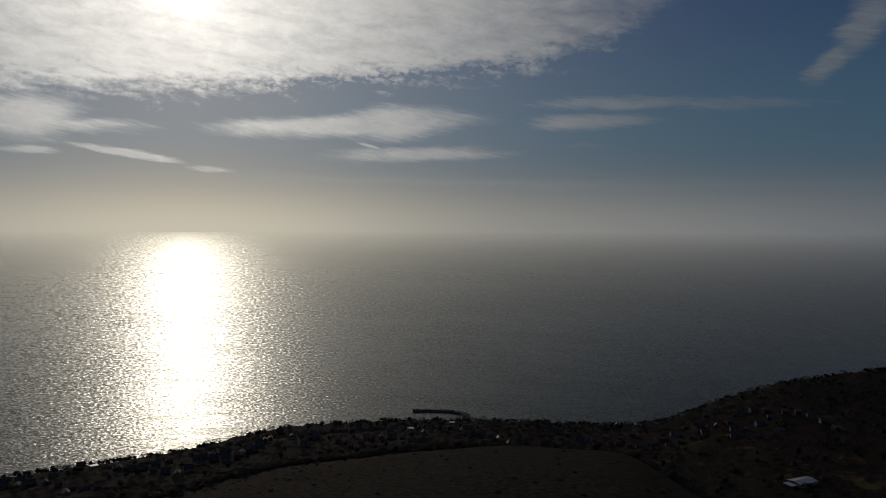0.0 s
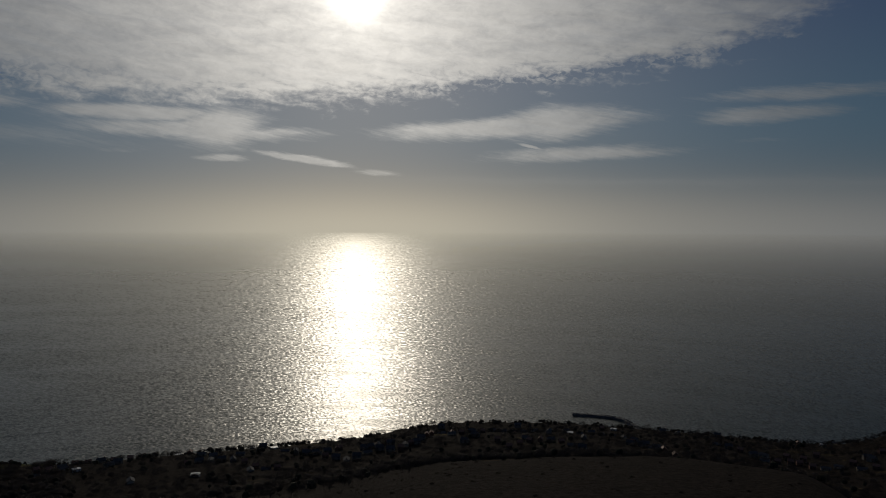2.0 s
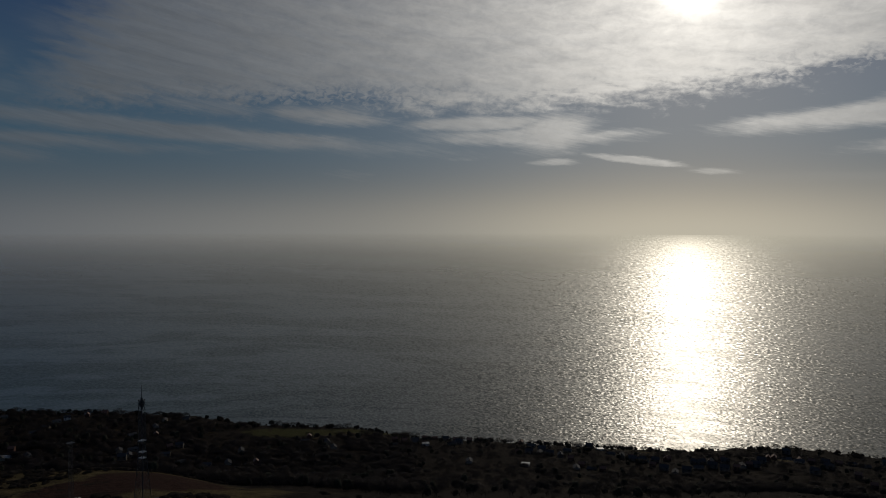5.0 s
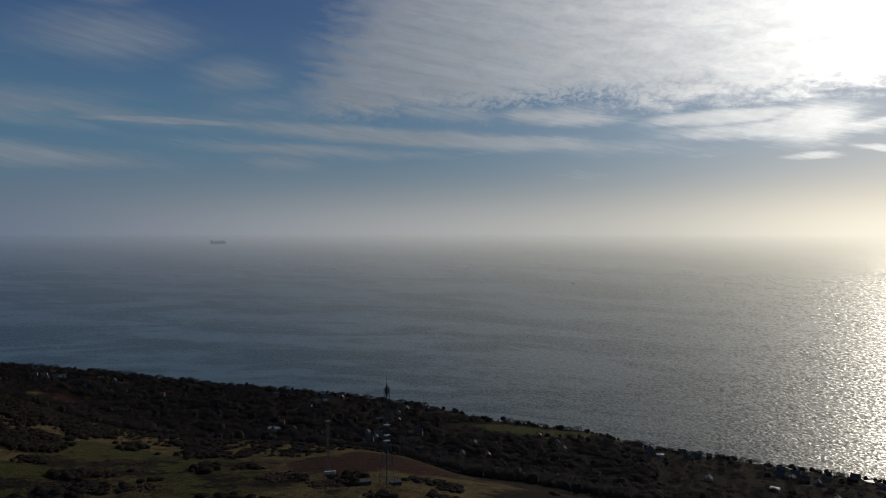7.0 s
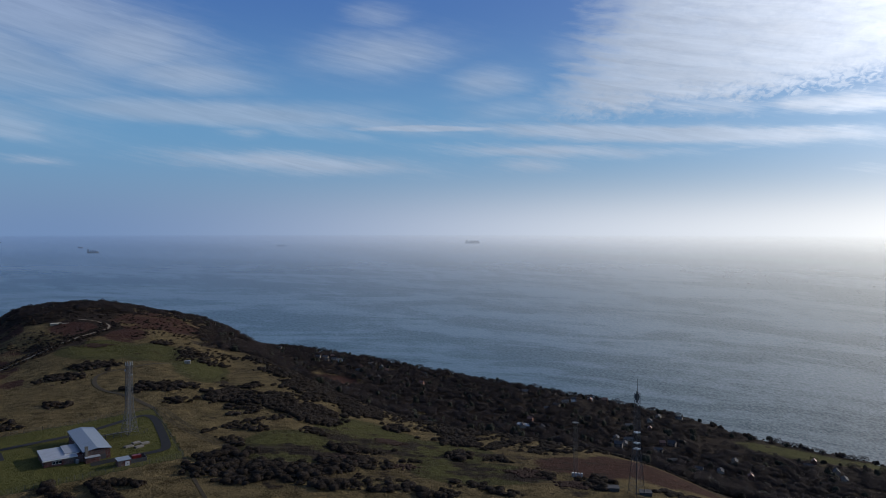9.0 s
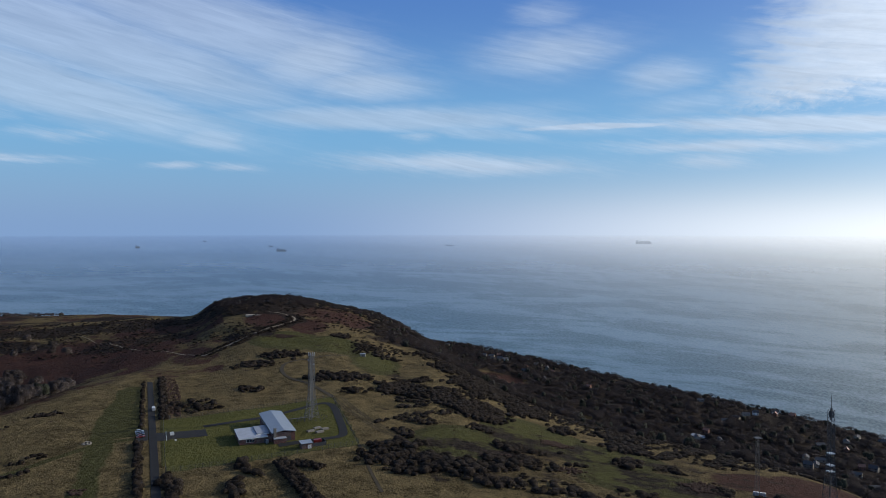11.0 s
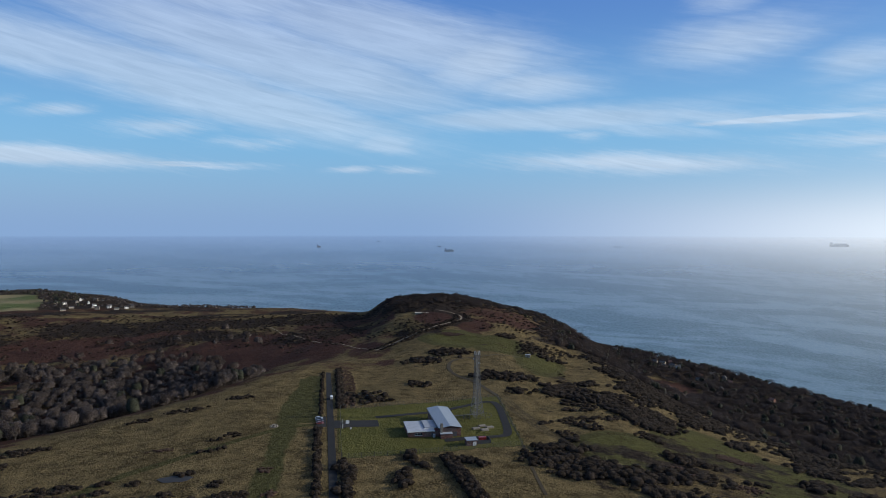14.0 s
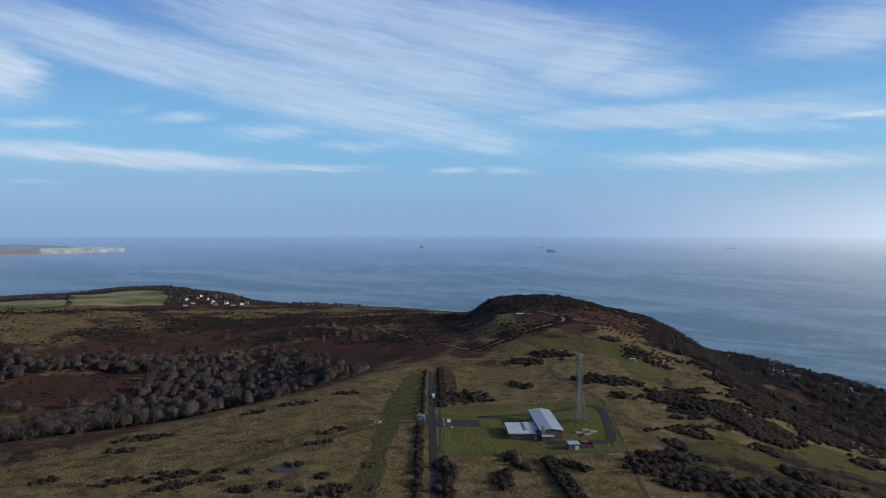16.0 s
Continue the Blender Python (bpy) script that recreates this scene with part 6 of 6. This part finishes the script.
def make_masts():
    x, y, z = set_down(88, 391.5, 2)
    mast = thing("lattice_mast", (x, y, z), ALONG + 14, "tall galvanised steel lattice mast on the compound lawn", "mast")
    lattice(mast, 36.5, 6.4, 3.0, 13, 2.1, 15, 0.30, 0.16, MAT["galvanised"])
    part("ladder", block(-0.25, 0.25, -0.1, 0.1, 0, 36), MAT["steel"], mast)
    part("cable_tray", block(0.5, 0.8, 0.3, 0.5, 0, 35), MAT["dark_steel"], mast)
    deck = part("platform", block(-1.7, 1.7, -1.7, 1.7, 35.6, 35.8), MAT["steel"], mast)
    for k in range(8):
        a = k * math.pi / 4
        part("panel_antenna", block(-0.12, 0.12, -0.1, 0.1, 35.9, 37.6), MAT["silver_paint"], deck).location = (1.7 * math.cos(a), 1.7 * math.sin(a), 0)
    for zz, a in ((30.5, 0.4), (33.0, 2.2)):
        part("dish", beam((1.7 * math.cos(a), 1.7 * math.sin(a), zz), (2.2 * math.cos(a), 2.2 * math.sin(a), zz), 1.1, sides=14), MAT["silver_paint"], mast, "pale grey dish")
    # the cable bridge from the mast's foot to the hall
    x, y, z = set_down(79, 386, 4)
    bridge = thing("cable_bridge", (x, y, z), ALONG, "low steel cable bridge between mast and building", "cable bridge")
    part("tray", block(-8.0, 7.5, -0.4, 0.4, 2.4, 2.6), MAT["steel"], bridge)
    for k in range(5):
        part("post", block(-7.6 + k * 3.7, -7.4 + k * 3.7, -0.3, 0.3, -0.4, 2.4), MAT["steel"], bridge)
    x, y, z = set_down(88, 388, 5)
    cage = thing("foot_railing", (x, y, z), ALONG, "steel railing round the mast's foot", "railing")
    for k in range(16):
        q = k * math.pi / 8
        part("post", block(-0.06, 0.06, -0.06, 0.06, -0.5, 1.7), MAT["steel"], cage).location = (8 * math.cos(q), 5.5 * math.sin(q), 0)
    for zz in (0.9, 1.6):
        bm = bmesh.new()
        for k in range(16):
            a, b = k * math.pi / 8, (k + 1) * math.pi / 8
            beam((8 * math.cos(a), 5.5 * math.sin(a), zz), (8 * math.cos(b), 5.5 * math.sin(b), zz), 0.07, bm)
        part("rail", bm, MAT["steel"], cage)

    x, y = -277.6, 140.6
    z = lowest(x, y, 2)
    mast = thing("radio_mast", (x, y, z), 20, "dark lattice radio mast with white rings and a whip aerial", "mast")
    lattice(mast, 45.5, 5.2, 2.0, 24, 1.7, 18, 0.20, 0.09, MAT["dark_steel"])
    for zz in (21.0, 23.5, 28.2):
        part("ring", block(-1.2, 1.2, -1.2, 1.2, zz, zz + 0.35), MAT["silver_paint"], mast, "pale working platform")
    head = part("antenna_head", block(-0.28, 0.28, -0.28, 0.28, 41.5, 46.2), MAT["dark_steel"], mast)
    for k, a in enumerate((0.3, 2.4, 4.5)):
        part("panel_antenna", block(-0.2, 0.2, -0.15, 0.15, 42.6, 45.2), MAT["steel"], head).location = (0.75 * math.cos(a), 0.75 * math.sin(a), 0)
    part("whip", beam((0, 0, 46), (0, 0, 51.6), 0.28, sides=6, thin=0.14), MAT["dark_steel"], mast)
    for right, turn, wide in ((3, 10, 5), (-4, 12, 6)):
        cx, cy = x - 5 + right * 0.4, y + right * 2.1
        cabin = thing("equipment_cabin", (cx, cy, lowest(cx, cy, 3)), 62 + turn, "low equipment cabin with a grey roof by the mast", "cabin", "cabins by the radio mast")
        part("wall", block(-wide / 2, wide / 2, -2, 2, -1.5, 2.4), MAT["dark_steel"], cabin)
        part("roof", block(-wide / 2 - 0.2, wide / 2 + 0.2, -2.2, 2.2, 2.4, 2.6), MAT["slate"], cabin)
        part("door", block(-0.5, 0.5, -2.06, -1.98, 0, 2.0), MAT["steel"], cabin)

    x, y = -316.5, 128.2
    z = lowest(x, y, 2)
    mast = thing("slim_mast", (x, y, z), 8, "slim dark lattice mast above pale cabinets", "mast")
    lattice(mast, 27, 1.6, 1.3, 14, 1.3, 10, 0.09, 0.045, MAT["dark_steel"])
    part("head_frame", block(-1.4, 1.4, -1.4, 1.4, 26.2, 26.4), MAT["dark_steel"], mast)
    for k in range(4):
        cx, cy = x + 2.4 + 0.3 * k, y - 2.2 + 1.4 * k
        box = thing("cabinet", (cx, cy, lowest(cx, cy, 0.6)), 66, "white equipment cabinet at the slim mast's foot", "cabinet", "cabinets at the slim mast")
        part("body", block(-0.55, 0.55, -0.5, 0.5, -0.3, 1.9, bevel=0.06), MAT["white"], box)
        part("door", block(-0.45, 0.45, -0.54, -0.48, 0.1, 1.75), MAT["silver_paint"], box)


def car(place, turn, paint, label):
    c = thing("car", place, turn, label, "car", "cars in the parking bay")
    bm = bmesh.new()
    profile = [(-2.1, 0.35), (2.1, 0.35), (2.12, 0.75), (1.2, 0.92), (-1.9, 0.95), (-2.12, 0.7)]
    left = [bm.verts.new((x, -0.85, z)) for x, z in profile]
    right = [bm.verts.new((x, 0.85, z)) for x, z in profile]
    bm.faces.new(left[::-1]), bm.faces.new(right)
    for i in range(6):
        j = (i + 1) % 6
        bm.faces.new((left[i], left[j], right[j], right[i]))
    bmesh.ops.recalc_face_normals(bm, faces=bm.faces)
    bmesh.ops.bevel(bm, geom=list(bm.edges), offset=0.07, segments=2, affect="EDGES")
    body = part("body", bm, MAT[paint], c)
    bm = bmesh.new()
    low = [bm.verts.new(v) for v in ((-1.75, -0.78, 0.93), (1.05, -0.78, 0.90), (1.05, 0.78, 0.90), (-1.75, 0.78, 0.93))]
    high = [bm.verts.new(v) for v in ((-1.3, -0.62, 1.43), (0.35, -0.62, 1.43), (0.35, 0.62, 1.43), (-1.3, 0.62, 1.43))]
    for i in range(4):
        j = (i + 1) % 4
        bm.faces.new((low[i], low[j], high[j], high[i]))
    part("window", bm, MAT["glass"], c, "dark side and front glass")
    part("roof", block(-1.34, 0.4, -0.64, 0.64, 1.43, 1.49, bevel=0.03), MAT[paint], c)
    for x in (-1.35, 1.3):
        for y in (-0.8, 0.8):
            wheel = part("wheel", beam((x, y - 0.1, 0.32), (x, y + 0.1, 0.32), 0.64, sides=16), MAT["rubber"], c)
            part("rim", beam((x, y - 0.11, 0.32), (x, y + 0.11, 0.32), 0.38, sides=10), MAT["silver_paint"], wheel)
    for y in (-0.6, 0.6):
        part("headlight", block(2.05, 2.14, y - 0.18, y + 0.18, 0.62, 0.76), MAT["silver_paint"], c)
    return c


def make_cars():
    for right, away, turn, paint, label in ((-1.4, 384.2, 10, "red_paint", "red hatchback parked beside the lane"), (-1.6, 388.0, 4, "black_paint", "black car parked in the bay beside the lane"),
                                            (-1.8, 391.6, 6, "blue_paint", "dark blue car parked in the bay beside the lane"), (-2.0, 395.2, 2, "silver_paint", "silver blue car parked in the bay beside the lane")):
        x, y = station(right, away)
        car((x, y, ground_at(x, y) + 0.14), ALONG + turn, paint, label)
    x, y = station(5.6, 447)
    van = thing("van", (x, y, ground_at(x, y) + 0.14), ALONG + 90, "pale grey van standing on the lane", "van")
    part("body", block(-2.4, 2.4, -0.95, 0.95, 0.45, 2.1, bevel=0.15), MAT["zinc"], van)
    part("windscreen", block(2.2, 2.43, -0.75, 0.75, 1.25, 1.85, bevel=0.03), MAT["glass"], van)
    for wx in (-1.5, 1.5):
        for wy in (-0.85, 0.85):
            part("wheel", beam((wx, wy - 0.1, 0.36), (wx, wy + 0.1, 0.36), 0.7, sides=14), MAT["rubber"], van)


def make_small_things():
    x, y = station(-25.8, 383.1)
    disc = thing("viewpoint_table", (x, y, ground_at(x, y)), 20, "round pale stone viewpoint plinth on bare turf", "plinth")
    part("step", beam((0, 0, -0.3), (0, 0, 0.25), 4.6, sides=20), MAT["concrete"], disc)
    part("pillar", beam((0, 0, 0.25), (0, 0, 1.1), 1.3, sides=12), MAT["concrete"], disc)
    part("top", beam((0, 0, 1.1), (0, 0, 1.25), 1.9, sides=16), MAT["stone"], disc)
    for k in range(5):
        a = k * 1.25
        part("bench_stone", block(-0.6, 0.6, -0.25, 0.25, 0.25, 0.7, bevel=0.04), MAT["concrete"], disc).matrix_local = pose(1.8 * math.cos(a), 1.8 * math.sin(a), 0, 0, 0, math.degrees(a) + 90)
    x, y = station(-61.5, 306.5)
    z = ground_at(x, y)
    bm = bmesh.new()
    ring = [bm.verts.new((7.0 * math.cos(k * 0.2618) * (1 + 0.12 * math.sin(k * 1.3)), 4.0 * math.sin(k * 0.2618) * (1 + 0.1 * math.cos(k * 1.9)), 0.14)) for k in range(24)]
    bm.faces.new(ring)
    pond = new("pond", bpy.data.meshes.new("pond"))
    bm.to_mesh(pond.data)
    bm.free()
    pond.data.materials.append(MAT["pond"])
    pond.matrix_world = pose(x, y, z + 0.1, 0, 0, ALONG)
    tagged(pond, "small dew pond with dark reflecting water in the turf", "pond", kind="structure")
    x, y = -640, -101.7
    hut = thing("down_hut", (x, y, lowest(x, y, 2)), 95, "small pale hut on the open down", "hut")
    part("wall", block(-2.4, 2.4, -1.5, 1.5, -0.5, 2.5), MAT["cream"], hut)
    part("roof", block(-2.6, 2.6, -1.7, 1.7, 2.5, 2.7), MAT["felt"], hut)
    part("door", block(-0.45, 0.45, -1.56, -1.48, 0, 2.0), MAT["wood"], hut)
    x, y = -867, -273
    slab = thing("reservoir_slab", (x, y, lowest(x, y, 8) + 0.8), 17, "long pale concrete reservoir roof on the heath", "reservoir")
    part("roof", block(-5, 5, -13, 13, -4, 1.3, bevel=0.1), MAT["cream"], slab)
    part("vent", block(-0.4, 0.4, -4, -3.2, 1.3, 2.0), MAT["concrete"], slab)
    x, y = -850, 275
    shed = thing("barn", (x, y, lowest(x, y, 6)), 50, "long shed with a pale blue-grey roof in the woods", "barn")
    part("wall", block(-9, 9, -4.5, 4.5, -1.5, 3.2), MAT["cream"], shed)
    bm = gable(-4.5, 4.5, -9, 9, 3.2, 1.2)
    part("roof", bm, MAT["zinc"], shed).rotation_euler = (0, 0, radians(90))


make_building()
make_hut()
make_blocks()
fence("compound_fence", [(8.6, 323.5), (97.5, 330.5), (112, 439), (10.5, 420), (9.5, 384.5)], 3.0, "tall wire fence on dark steel posts round the compound")
fence("field_fence", [(9.4, 374), (8.6, 324.5)], 3.0, "wire fence on dark steel posts beside the lane", 1.9)
make_gate()
make_masts()
make_cars()
make_small_things()


def ship(az, el, long, tall, boxes, label, paint="hull"):
    """A ship at anchor far out, seen side on."""
    p = on_sea(az, el)
    s = thing("ship", (p.x * 0.9985, p.y * 0.9985, p.z), az, label, "ship", "ships at anchor")
    half = long / 2
    bm = bmesh.new()
    deck = [(-half, 0), (-half * 0.94, -long * 0.06), (half * 0.85, -long * 0.06), (half, 0), (half * 0.85, long * 0.06), (-half * 0.94, long * 0.06)]
    low = [bm.verts.new((x * 0.93, y * 0.8, -tall * 0.35)) for x, y in deck]
    high = [bm.verts.new((x, y, tall * 0.35)) for x, y in deck]
    bm.faces.new(low[::-1]), bm.faces.new(high)
    for i in range(6):
        j = (i + 1) % 6
        bm.faces.new((low[i], low[j], high[j], high[i]))
    part("hull", bm, MAT[paint], s)
    house_x = -half * 0.72
    part("bridge", block(house_x - long * 0.05, house_x + long * 0.05, -long * 0.05, long * 0.05, tall * 0.35, tall * 1.1), MAT[paint], s)
    part("funnel", beam((house_x - long * 0.07, 0, tall * 0.35), (house_x - long * 0.07, 0, tall * 1.15), long * 0.03, sides=8), MAT[paint], s)
    for k in range(boxes):
        x = -half * 0.5 + k * long * 1.25 / max(boxes, 1) / 1.9
        part("cargo", block(x, x + long * 0.1, -long * 0.05, long * 0.05, tall * 0.36, tall * (0.75 + 0.12 * (k % 2))), MAT[paint], s)


ship(76.4, -1.17, 104, 17, 6, "long hazy container ship at anchor far out at sea", "hull_far")
ship(105.5, -1.80, 62, 16, 3, "dark cargo ship at anchor on the hazy sea")
ship(91.9, -1.42, 56, 8, 0, "faint low tanker far out in the haze", "hull_far")
ship(116.1, -1.45, 26, 16, 1, "small dark vessel at anchor on the hazy sea")
ship(111.3, -1.02, 22, 7, 0, "faint small ship near the horizon")
ship(106.3, -1.45, 24, 8, 0, "faint small ship beyond the cargo ship")


def make_headland():
    """The far headland of white chalk across the bay."""
    h = thing("headland", (0, 0, 0), 0, "far headland with white chalk cliffs and red earth beyond the bay", "headland")
    r = random.Random(8)

    def wall(name, az0, az1, mat, low, profile, front):
        bm = bmesh.new()
        rows, n = [], int((az1 - az0) * 16)
        for k in range(n + 1):
            s = k / n
            foot = on_sea(az0 + (az1 - az0) * s, low(s))
            inward = Vector((-foot.x, -foot.y, 0)).normalized()
            tall = profile(s) + r.uniform(-0.8, 0.8)
            jut = front + r.uniform(0, 0.9) + 2.5 * math.sin(k * 0.23)
            rows.append([bm.verts.new(foot + inward * (8 + jut) + Vector((0, 0, -3))), bm.verts.new(foot + inward * (5 + jut) + Vector((0, 0, tall * 0.5 + r.uniform(-2, 2)))),
                         bm.verts.new(foot + inward * (1 + jut) + Vector((0, 0, tall))), bm.verts.new(foot - inward * 14 + Vector((0, 0, tall + 2)))])
        for a, b in zip(rows, rows[1:]):
            for i in range(3):
                bm.faces.new((a[i], b[i], b[i + 1], a[i + 1]))
        bmesh.ops.recalc_face_normals(bm, faces=bm.faces)
        part(name, bm, mat, h)

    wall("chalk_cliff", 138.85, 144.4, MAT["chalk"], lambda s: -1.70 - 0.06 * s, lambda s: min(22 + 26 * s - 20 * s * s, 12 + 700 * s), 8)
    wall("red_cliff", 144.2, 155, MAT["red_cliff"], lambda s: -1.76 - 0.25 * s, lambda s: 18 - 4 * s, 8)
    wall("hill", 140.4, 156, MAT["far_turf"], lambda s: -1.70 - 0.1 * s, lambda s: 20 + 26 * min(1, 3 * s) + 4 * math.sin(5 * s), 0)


make_headland()
